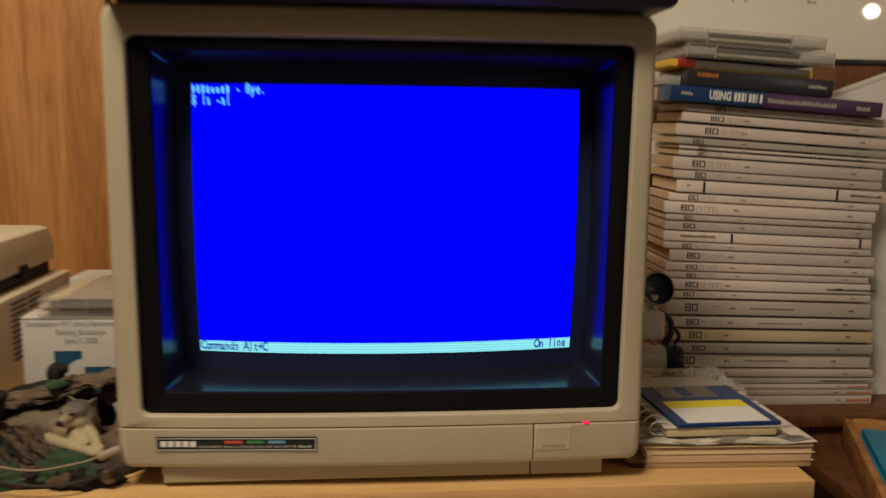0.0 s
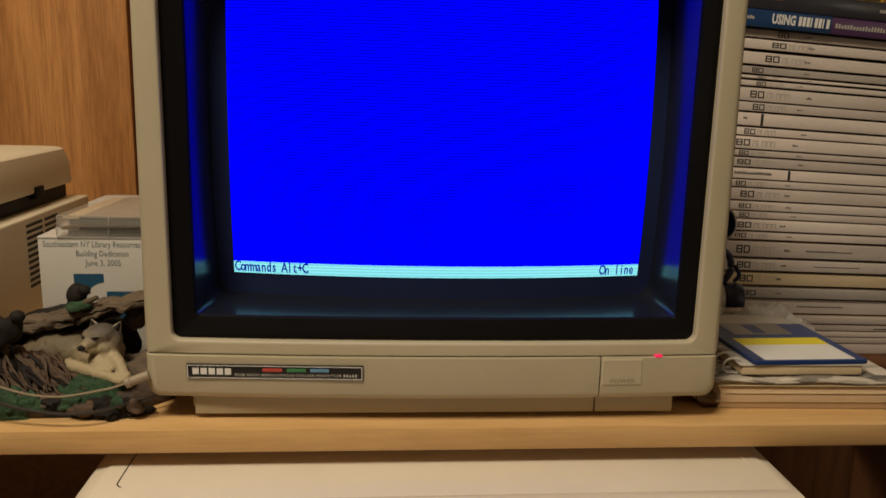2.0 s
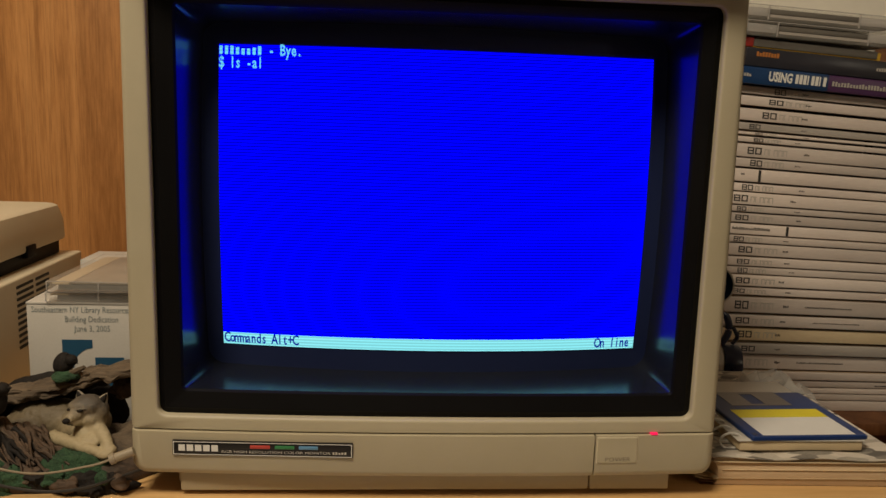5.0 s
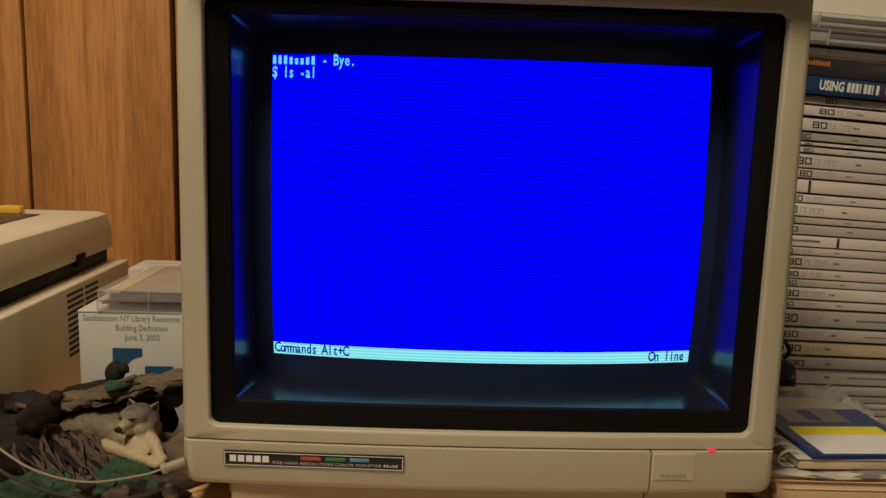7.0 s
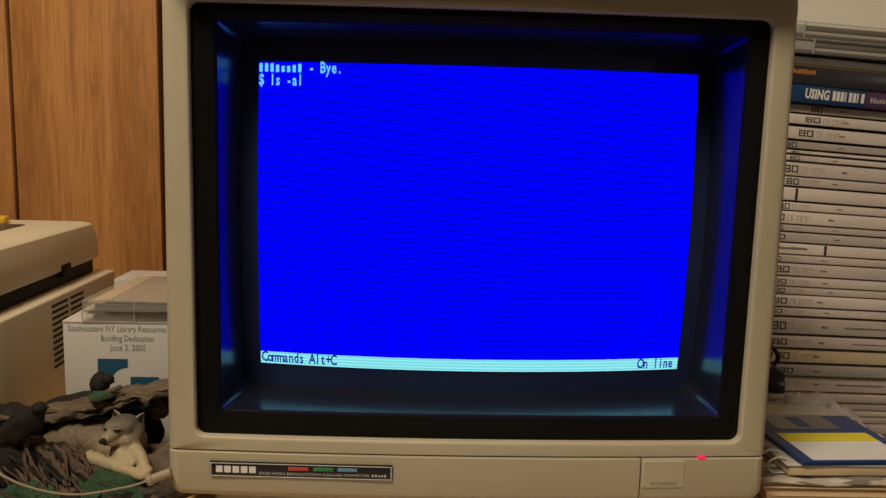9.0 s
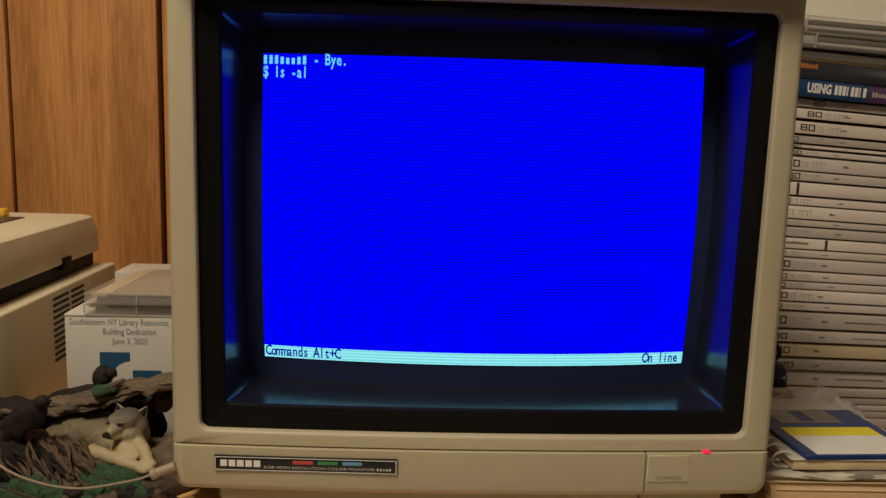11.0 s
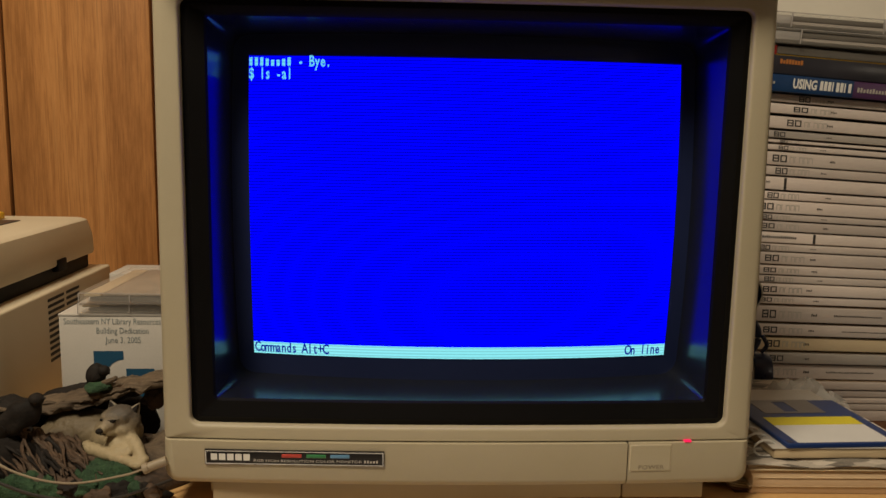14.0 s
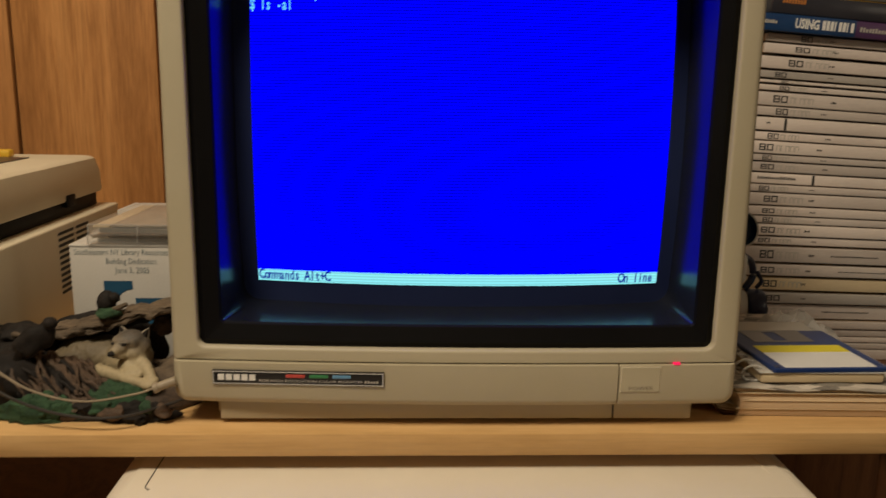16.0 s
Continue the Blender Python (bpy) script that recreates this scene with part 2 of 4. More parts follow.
def painted_coat():
    """Cream below, brushed to grey-brown over the crown, as one coat of paint that holds the den's shade."""
    m, t, b = nodes_of("cream_and_grey_resin_coat")
    v = coords(t)
    n = add(t, "ShaderNodeTexNoise", Scale=420.0, Detail=4.0, Roughness=0.6)
    t.links.new(v, n.inputs["Vector"])
    sep = t.nodes.new("ShaderNodeSeparateXYZ")
    t.links.new(v, sep.inputs[0])
    mul = t.nodes.new("ShaderNodeMath")
    mul.operation = "MULTIPLY_ADD"
    mul.inputs[1].default_value = 0.010
    t.links.new(n.outputs[0], mul.inputs[0])
    t.links.new(sep.outputs["Z"], mul.inputs[2])
    r = add(t, "ShaderNodeMapRange")
    side = t.nodes.new("ShaderNodeMath")
    side.operation = "MULTIPLY_ADD"
    side.inputs[1].default_value = 0.32
    t.links.new(sep.outputs["X"], side.inputs[0])
    t.links.new(mul.outputs[0], side.inputs[2])
    r.inputs[1].default_value, r.inputs[2].default_value = 0.036, 0.072
    t.links.new(side.outputs[0], r.inputs[0])
    c = ramp(t, [(0.0, (0.35, 0.28, 0.165)), (0.42, (0.37, 0.30, 0.185)), (0.60, (0.22, 0.175, 0.115)), (0.82, (0.085, 0.07, 0.055))])
    t.links.new(r.outputs[0], c.inputs[0])
    # haunch browner: its own tan, deepened for the shade under the log
    far = add(t, "ShaderNodeMapRange")
    far.inputs[1].default_value, far.inputs[2].default_value = 0.028, 0.050
    far.inputs[3].default_value, far.inputs[4].default_value = 0.0, 0.85
    deep = t.nodes.new("ShaderNodeMath")
    deep.operation = "MULTIPLY_ADD"
    deep.inputs[1].default_value = -0.5
    t.links.new(sep.outputs["X"], deep.inputs[0])
    t.links.new(sep.outputs["Y"], deep.inputs[2])
    t.links.new(deep.outputs[0], far.inputs[0])
    tint = t.nodes.new("ShaderNodeMix")
    tint.data_type = "RGBA"
    tint.inputs[7].default_value = (0.082, 0.058, 0.031, 1)
    t.links.new(far.outputs[0], tint.inputs[0])
    t.links.new(c.outputs[0], tint.inputs[6])
    t.links.new(tint.outputs[2], b.inputs["Base Color"])
    b.inputs["Roughness"].default_value = 0.65
    bn = add(t, "ShaderNodeBump", Strength=0.5, Distance=0.0008)
    t.links.new(n.outputs[0], bn.inputs["Height"])
    t.links.new(bn.outputs[0], b.inputs["Normal"])
    return m


def newsprint():
    """Worn off-white cover printed with grey patches and columns."""
    m, t, b = nodes_of("mottled_printed_cover")
    v = coords(t, (1.0, 2.2, 1.0))
    big = t.nodes.new("ShaderNodeTexVoronoi")
    big.inputs["Scale"].default_value = 60.0
    t.links.new(v, big.inputs["Vector"])
    sep = t.nodes.new("ShaderNodeSeparateColor")
    t.links.new(big.outputs["Color"], sep.inputs[0])
    n = add(t, "ShaderNodeTexNoise", Scale=520.0, Detail=3.0, Roughness=0.7)
    t.links.new(v, n.inputs["Vector"])
    mix = t.nodes.new("ShaderNodeMix")
    mix.inputs[0].default_value = 0.3
    t.links.new(sep.outputs[0], mix.inputs[2])
    t.links.new(n.outputs[0], mix.inputs[3])
    c = ramp(t, [(0.2, (0.10, 0.09, 0.08)), (0.34, (0.30, 0.27, 0.23)), (0.5, (0.46, 0.41, 0.35)), (0.7, (0.58, 0.52, 0.45))])
    t.links.new(mix.outputs[0], c.inputs[0])
    t.links.new(c.outputs[0], b.inputs["Base Color"])
    b.inputs["Roughness"].default_value = 0.55
    return m


COAT = painted_coat()
CORD = surface("grey_cable_sheath", (0.24, 0.19, 0.13), (0.31, 0.25, 0.17), 0.45)
CORDD = surface("black_cable_sheath", (0.02, 0.018, 0.016), (0.035, 0.03, 0.026), 0.45)
FLOORM = surface("brown_carpet", (0.09, 0.06, 0.04), (0.15, 0.10, 0.07), 0.95, 500, 9, 0.8)


NEWS = newsprint()
CLEAR = clear("clear_case_plastic", (0.60, 0.56, 0.50), 0.2, 0.08)
FILM = clear("crinkled_clear_film", (0.78, 0.76, 0.73), 0.42, 0.22)


# ---- mesh helpers ----
def mesh_of(name, bm, material, smooth=True):
    me = bpy.data.meshes.new(name)
    bm.normal_update()
    bm.to_mesh(me)
    bm.free()
    for m in material if isinstance(material, (list, tuple)) else [material]:
        me.materials.append(m)
    if smooth:
        me.polygons.foreach_set("use_smooth", [True] * len(me.polygons))
        me.set_sharp_from_angle(angle=radians(38))
    return me


def part(name, bm, material, parent, label=""):
    ob = new(name, mesh_of(name, bm, material))
    ob.parent = parent
    if parent is not None:
        ob.matrix_parent_inverse = parent.matrix_world.inverted() if parent.type == "EMPTY" else Matrix()
    return tagged(ob, label)


def thing(name, at, label, category, group="", rz=0.0, ry=0.0):
    """An empty at the thing's base; its parts are drawn in its own axes."""
    ob = new(name)
    ob.empty_display_size = 0.02
    ob.matrix_world = pose(*at, 0, ry, rz)
    ob.matrix_basis = pose(*at, 0, ry, rz)
    return tagged(ob, label, category, group)


def put(name, bm, material, parent, label=""):
    """A part in its thing's own axes."""
    ob = new(name, mesh_of(name, bm, material))
    ob.parent = parent
    return tagged(ob, label)


def fixed(name, bm, material, label, category):
    ob = new(name, mesh_of(name, bm, material))
    return tagged(ob, label, category, kind="structure")


def box(x0, x1, y0, y1, z0, z1, r=0.0, seg=2, bm=None):
    bm = bm or bmesh.new()
    made = bmesh.ops.create_cube(bm, size=1.0)["verts"]
    for v in made:
        v.co = Vector(((x0 + x1) / 2 + v.co.x * (x1 - x0), (y0 + y1) / 2 + v.co.y * (y1 - y0), (z0 + z1) / 2 + v.co.z * (z1 - z0)))
    if r:
        edges = {e for v in made for e in v.link_edges}
        bmesh.ops.bevel(bm, geom=list(edges), offset=r, segments=seg, profile=0.5, affect="EDGES")
    return bm


def rrect(x0, x1, z0, z1, r, n=5, split=1):
    """Corner-rounded rectangle, as (x, z) points; r: one radius, or those of the four corners from the lower left, counter-clockwise;
    split: into how many pieces the long straight sides are cut."""
    rr = r if isinstance(r, tuple) else (r,) * 4
    out = []
    for (cx, cz, a), q in zip(((x0, z0, 180), (x1, z0, 270), (x1, z1, 0), (x0, z1, 90)), rr):
        mx, mz = cx + (q if cx == x0 else -q), cz + (q if cz == z0 else -q)
        for k in range(n + 1):
            w = radians(a + 90 * k / n)
            out.append((mx + q * math.cos(w), mz + q * math.sin(w)))
    if split > 1:
        full = []
        for k, (a, b) in enumerate(zip(out, out[1:] + out[:1])):
            full.append(a)
            if k % (n + 1) == n and k // (n + 1) in (0, 2):
                full += [(a[0] + (b[0] - a[0]) * i / split, a[1] + (b[1] - a[1]) * i / split) for i in range(1, split)]
        out = full
    return out


def loft(loops, cap0=False, cap1=False, bm=None):
    """Skin over closed loops of points, each a list of (x, y, z)."""
    bm = bm or bmesh.new()
    rows = [[bm.verts.new(p) for p in loop] for loop in loops]
    n = len(rows[0])
    for a, b in zip(rows, rows[1:]):
        for k in range(n):
            bm.faces.new((a[k], a[(k + 1) % n], b[(k + 1) % n], b[k]))
    if cap0:
        bm.faces.new(rows[0][::-1])
    if cap1 == "strip":
        # quads across the loop, so that the closing face may be bent
        last = rows[-1]
        for k in range(n // 2 - 1):
            bm.faces.new((last[k], last[k + 1], last[n - 2 - k], last[n - 1 - k]))
    elif cap1:
        bm.faces.new(rows[-1])
    bmesh.ops.recalc_face_normals(bm, faces=bm.faces)
    return bm


def at_y(loop, y):
    return [(x, y, z) for x, z in loop]


def lathe(profile, n=28, bm=None, m=None, closed=True):
    """Turn a profile of (radius, z) round the z axis."""
    loops = [[(r * math.cos(2 * math.pi * k / n), r * math.sin(2 * math.pi * k / n), z) for k in range(n)] for r, z in profile]
    if m is not None:
        loops = [[tuple(m @ Vector(p)) for p in loop] for loop in loops]
    return loft(loops, closed, closed, bm)


def tube(points, r, n=10, bm=None, ends=None):
    """A rod along points; ends: radii factors at the two ends."""
    pts = [Vector(p) for p in points]
    loops = []
    for i, p in enumerate(pts):
        d = (pts[min(i + 1, len(pts) - 1)] - pts[max(i - 1, 0)]).normalized()
        a = d.cross(Vector((0, 0, 1)))
        a = a.normalized() if a.length > 1e-3 else Vector((1, 0, 0))
        b = a.cross(d)
        k = 1.0 if not ends else ends[0] + (ends[1] - ends[0]) * i / (len(pts) - 1)
        loops.append([tuple(p + (a * math.cos(2 * math.pi * j / n) + b * math.sin(2 * math.pi * j / n)) * r * k) for j in range(n)])
    return loft(loops, True, True, bm)


def spline(points, n=8):
    """Points along a smooth line through those given."""
    p = [Vector(q) for q in points]
    p = [2 * p[0] - p[1], *p, 2 * p[-1] - p[-2]]
    out = []
    for a, b, c, d in zip(p, p[1:], p[2:], p[3:]):
        for k in range(n):
            t = k / n
            out.append(0.5 * ((2 * b) + (c - a) * t + (2 * a - 5 * b + 4 * c - d) * t * t + (3 * b - a - 3 * c + d) * t ** 3))
    return [*out, p[-2]]


def letters(text, cell=0.0, size=0.01, widen=1.0, bold=0.0):
    """Text in the xz plane, from x = 0 rightwards, on the line z = 0. cell: a fixed pitch, or 0 for the font's own."""
    bm = bmesh.new()
    runs = [(k * cell, c) for k, c in enumerate(text) if c != " "] if cell else [(0.0, text)]
    for x, run in runs:
        cu = bpy.data.curves.new("writing", "FONT")
        cu.body, cu.size, cu.resolution_u, cu.offset = run, size, 2, bold
        if cell:
            cu.align_x = "CENTER"
        tmp = bpy.data.objects.new("writing", cu)
        me = bpy.data.meshes.new_from_object(tmp)
        me.transform(Matrix(((widen, 0, 0, x + cell / 2), (0, 0, 1, 0), (0, 1, 0, 0), (0, 0, 0, 1))))
        bm.from_mesh(me)
        bpy.data.meshes.remove(me)
        bpy.data.objects.remove(tmp)
        bpy.data.curves.remove(cu)
    return bm


def flat(bm, x0, x1, z0, z1):
    """A printed patch in the xz plane."""
    bm.faces.new([bm.verts.new((x, 0, z)) for x, z in ((x0, z0), (x1, z0), (x1, z1), (x0, z1))])
    return bm


def word_bars(bm, x, z, count, pitch, high, rnd, fill=0.62):
    """Plain bars the size of lettering that is not spelled out."""
    for k in range(count):
        h = high * rnd.choice((0.72, 1.0, 1.0, 0.86))
        flat(bm, x + k * pitch, x + (k + fill) * pitch, z, z + h)
    return bm


def face_camera_side(bm, y):
    bmesh.ops.recalc_face_normals(bm, faces=bm.faces)
    for v in bm.verts:
        v.co.y += y
    for f in bm.faces:
        f.normal_update()
        if f.normal.y > 0:
            f.normal_flip()
    return bm


# ---- the room ----
def build_room():
    fixed("floor", box(-2.2, 2.8, -3.0, 1.0, -0.1, 0.0), FLOORM, "brown carpet on the floor of the room", "floor")
    fixed("ceiling", box(-2.2, 2.8, -3.0, 1.0, 2.45, 2.55), WALL, "plain cream painted ceiling of the room", "ceiling")
    fixed("wall_south", box(-2.2, 2.8, -3.1, -3.0, 0, 2.45), WALL, "plain cream painted wall behind the desk", "wall")
    fixed("wall_west", box(-2.3, -2.2, -3.0, 1.0, 0, 2.45), WALL, "plain cream painted side wall", "wall")
    fixed("wall_east", box(2.8, 2.9, -3.0, 1.0, 0, 2.45), WALL, "plain cream painted side wall", "wall")
    north = fixed("wall_north", box(-2.2, 2.8, 0.63, 0.73, 0, 2.45), OAK, "wall clad in brown grooved wood panelling", "wall")
    seams = [-2.2, -1.62, -1.2, -0.985, -0.79, -0.583, -0.384, -0.23, 0.02, 0.2]
    gap = lambda x: 0.0034 if x == -0.384 else 0.0022
    for a, b in zip(seams, seams[1:]):
        bm = box(a + gap(a), b - gap(b), 0.605, 0.6275, 0.0, 2.45, 0.0025, 2)
        put("panel", bm, PANEL, north)
    fixed("baseboard", box(-2.2, 0.2, 0.590, 0.604, 0.0, 0.09, 0.003), OAK, "brown wooden baseboard along the panelled wall", "baseboard")


build_room()


def build_board():
    t = thing("whiteboard", (0.75, 0.6, 1.12), "glossy white board with pale grey spaced lettering", "whiteboard")
    put("panel", box(-0.545, 0.9, -0.006, 0.026, 0.0, 0.95), BOARD, t)
    for c, x in (("N", -0.246), ("E", -0.132)):
        bm = letters(c, 0, 0.0360)
        face_camera_side(bm, -0.0064)
        for v in bm.verts:
            v.co.x += x
            v.co.z += 0.2505
        put("lettering", bm, FAINT, t, "grey printed letter")


build_board()


# ---- the desk ----
SHELF = 0.9125


def askew(bm):
    """The front edge runs a little back towards the right-hand end."""
    for v in bm.verts:
        if v.co.y < 0.2:
            v.co.y += 0.0155 * v.co.x
    return bm


def build_desk():
    shelf = tagged(new("shelf_board", mesh_of("shelf_board", askew(box(-0.95, 0.3450, -0.0070, 0.405, 0.8955, SHELF, 0.0012, 2)), PINE)), "pale birch-coloured laminated shelf board", "shelf", kind="structure")
    # side panels that carry the shelf
    put("support", box(-0.95, -0.932, 0.15, 0.40, 0.7605, 0.8950, 0.001), PINE, shelf)
    put("support", box(0.256, 0.270, 0.2, 0.40, 0.7605, 0.8950, 0.001), OAK, shelf)
    fixed("desk_top", box(-0.98, 0.272, -0.32, 0.418, 0.735, 0.76, 0.003), OAK, "dark brown wooden desk top under the shelf", "desk")
    cab = thing("wooden_cabinet", (0.36, 0.42, 0.0), "brown wooden cabinet with a flat top behind the desk", "cabinet")
    put("top", box(-1.3, 0.75, 0.0, 0.18, 0.786, 0.803, 0.002), OAK, cab)
    xs = [-1.3, -0.9, -0.52, -0.28, -0.06, 0.075, 0.23, 0.42, 0.75]
    for a, b in zip(xs, xs[1:]):
        put("front_board", box(a + 0.0012, b - 0.0012, 0.012, 0.03, 0.0, 0.785, 0.0012), OAK, cab)


build_desk()


def build_tray():
    fixed("side_desk_top", box(0.555, 1.15, -0.1, 0.418, 0.74, 0.7615, 0.003), OAK, "dark brown wooden side desk top", "desk")
    t = thing("wooden_tray", (0.543, 0.206, 0.762), "brown wooden tray standing on the desk", "tray", rz=-22.0)
    put("side", box(0.0, 0.010, -0.16, 0.245, 0.0, 0.036, 0.002), OAKX, t)
    put("back", box(0.0105, 0.3, 0.229, 0.245, 0.0, 0.036, 0.002), OAKX, t)
    put("side", box(0.301, 0.317, -0.16, 0.245, 0.0, 0.036, 0.002), OAKX, t)
    put("bottom", box(0.0105, 0.3, -0.16, 0.228, 0.0, 0.004), OAKX, t)
    f = thing("folder_case", (0.543, 0.206, 0.762), "turquoise plastic folder cases lying in the tray", "folder", rz=-22.0)
    put("body", box(0.0145, 0.26, -0.10, 0.215, 0.0045, 0.024, 0.003), TURQ, f)
    put("lid", box(0.0185, 0.256, -0.104, 0.212, 0.0245, 0.033, 0.003), TURQ, f)


build_tray()


def build_device():
    """The cream machine under the shelf, with a lidded top and a sunken panel."""
    t = thing("desktop_machine", (0.006, 0.0, 0.7605), "cream plastic desktop machine with a grooved lid under the shelf", "computer", rz=1.2)
    z = 0.1215
    x0, x1, y0, y1 = -0.2425, 0.2470, -0.19, 0.30
    def ring(inset, zz):
        return [(x, y, zz) for x, y in rrect(x0 + inset, x1 - inset, y0 + inset, y1 - inset, 0.022, 6)]
    put("body", loft([ring(0.012, 0.0), ring(0.0, 0.008), ring(0.0, z - 0.012), ring(0.0015, z - 0.006), ring(0.005, z - 0.002), ring(0.012, z)], True, True), CASE2, t)
    # lid with a long groove across its front
    put("lid", box(x0 + 0.014, x1 - 0.014, -0.0465, y1 - 0.02, z - 0.002, z + 0.0016, 0.0014), CASE2, t)
    put("lid", box(x0 + 0.008, x1 - 0.008, -0.0575, -0.0473, z - 0.002, z + 0.0011, 0.001), CASE2, t)
    put("groove", box(x0 + 0.008, x1 - 0.008, -0.0625, -0.0577, z - 0.002, z + 0.0004), PRINTER, t, "shaded groove across the lid")
    bm = box(x0 + 0.006, 0.032, -0.185, -0.0627, z - 0.002, z + 0.0022, 0.0018)
    box(0.205, x1 - 0.006, -0.185, -0.0627, z - 0.002, z + 0.0022, 0.0018, bm=bm)
    box(0.032, 0.205, -0.0725, -0.0627, z - 0.002, z + 0.0022, 0.0012, bm=bm)
    put("front_panel", bm, CASE2, t)
    put("sunken_panel", box(0.031, 0.206, -0.184, -0.0720, z - 0.001, z + 0.0006), PRINTER, t, "shallow sunken panel in the lid")
    # finger marks at the lid's two corners
    c = spline([(-0.2155, 0.1, z + 0.0014), (-0.2150, 0.03, z + 0.0014), (-0.2150, -0.018, z + 0.0014), (-0.2142, -0.026, z + 0.0014), (-0.211, -0.0295, z + 0.0014)])
    put("lid_seam", tube(c, 0.0006, 6), SEAM, t, "fine dark seam in the lid")
    c = spline([(0.2185, 0.1, z + 0.0012), (0.2195, 0.03, z + 0.0012), (0.222, -0.014, z + 0.0012)])
    put("lid_seam", tube(c, 0.0009, 6), CASE2, t, "raised seam in the lid")


build_device()

# ---- the monitor ----
MX, MZ = 0.0018, SHELF


def screen_y(x, z):
    """How far back the tube's face stands."""
    return 0.034 + (x * x + (z - 0.1995) ** 2) / 1.6


def on_tube(bm, lift):
    for v in bm.verts:
        v.co.y = screen_y(v.co.x, v.co.z) - lift
    for f in bm.faces:
        f.normal_update()
        if f.normal.y > 0:
            f.normal_flip()
    return bm


def grid(x0, x1, z0, z1, nx, nz):
    bm = bmesh.new()
    rows = [[bm.verts.new((x0 + (x1 - x0) * i / nx, 0, z0 + (z1 - z0) * k / nz)) for i in range(nx + 1)] for k in range(nz + 1)]
    for a, b in zip(rows, rows[1:]):
        for i in range(nx):
            bm.faces.new((a[i], a[i + 1], b[i + 1], b[i]))
    return bm


def bowed(bm):
    """Bend the monitor's front: it stands forward in the middle."""
    for v in bm.verts:
        if v.co.y < 0.1:
            v.co.y += 0.0062 * (v.co.x / 0.197) ** 2 - 0.0042
        # the case widens a little towards its foot
        low = 1 - min(1.0, v.co.z / 0.358)
        if v.co.x > 0.186:
            v.co.x += 0.0012 + 0.0036 * low
        elif v.co.x < -0.186:
            v.co.x -= 0.0024 * low
    return bm


def turned(bm):
    """Set a little askew, with its right-hand end further back."""
    for v in bm.verts:
        v.co.y += 0.012 * v.co.x
    return bm


def build_monitor():
    t = thing("crt_monitor", (MX, 0.0, MZ), "putty-coloured tube monitor with a blue screen standing on the shelf", "monitor")
    hw, top, seam = 0.1968, 0.358, 0.0497
    opening = (-0.1800, 0.1824, 0.0596, 0.3355)
    rr = (0.0025, 0.0025, 0.013, 0.013)
    o = lambda inset, low=0.0: rrect(-hw + inset, hw - inset, seam + 0.0002 + inset * 0.12 + low, top - inset, tuple(max(0.0008, q - inset * 0.6) for q in rr), 5, 16)
    h = lambda out: rrect(opening[0] - out, opening[1] + out, opening[2] - out, opening[3] + out, 0.006 + out, 5, 16)
    body = loft([at_y(o(0.02), 0.36), at_y(o(0.008), 0.2), at_y(o(0.0), 0.06), at_y(o(0.0), 0.0085), at_y(o(0.0008), 0.0055), at_y(o(0.0025), 0.0035), at_y(o(0.005), 0.003),
                 at_y(h(0.0022), 0.003), at_y(h(0.0011), 0.0032), at_y(h(0.0004), 0.0038), at_y(h(0.0), 0.0050), at_y(h(0.0), 0.014)], cap0=True)
    put("case", bowed(body), CASE, t)
    # lower front panel, with the switch plate set off by a seam
    for a, b, r in ((-hw, 0.1142, (0.010, 0.0008, 0.0008, 0.0015)), (0.1152, hw, (0.0008, 0.010, 0.0015, 0.0008))):
        g = lambda i: rrect(a + i * (a < -0.1), b - i * (b > 0.15), 0.0175 + i, seam - 0.0003 - i * 0.06, tuple(max(0.0006, q - i * 0.6) for q in r), 5, 12)
        put("front_panel", bowed(loft([at_y(g(0.006), 0.07), at_y(g(0.0), 0.03), at_y(g(0.0), 0.010), at_y(g(0.001), 0.005), at_y(g(0.003), 0.0025), at_y(g(0.006), 0.0012)], True, "strip")), CASE, t)
    put("seam_filler", box(-hw + 0.004, hw - 0.004, 0.016, 0.05, 0.03, seam + 0.004), SEAM, t)
    # switch and lamp
    g = lambda i: rrect(0.1162 + i, 0.1447 - i, 0.0292 + i, 0.0482 - i, 0.0008)
    put("switch_groove", bowed(loft([at_y(g(-0.0002), 0.0014), at_y(g(-0.0002), 0.00105)], True, True)), PRINTER, t)
    sw = put("power_switch", bowed(loft([at_y(g(0.0002), 0.0025), at_y(g(0.0002), 0.0009), at_y(g(0.0006), 0.0004)], True, True)), CASE, t)
    bm = letters("POWER", 0, 0.0042, 1.25)
    for v in bm.verts:
        v.co.x += 0.1218
        v.co.z += 0.0308
    put("lettering", bowed(face_camera_side(bm, 0.00025)), FURD, sw, "embossed lettering")
    put("led", bowed(box(0.1536, 0.1584, 0.0006, 0.008, 0.0495, 0.0508, 0.0003)), LED, t, "lit red power lamp")
    # pedestal
    for a, b in ((-0.1675, 0.1150), (0.1158, 0.1732)):
        put("foot", turned(box(a, b, 0.0105, 0.30, 0.0036, 0.019, 0.0012)), CASE, t)
    put("foot_cap", turned(box(-0.1722, -0.1679, 0.0235, 0.06, 0.0036, 0.019, 0.001)), CASE, t)
    for x in (-0.15, 0.15):
        for y in (0.045, 0.27):
            put("rubber_pad", lathe([(0.009, 0.0), (0.0095, 0.001), (0.0095, 0.004)], 16, None, pose(x, y, 0.0)), NAVY, t, "dark rubber pad")
    # badge
    bx0, bx1, bz0, bz1 = -0.1700, -0.0503, 0.0334, 0.0438
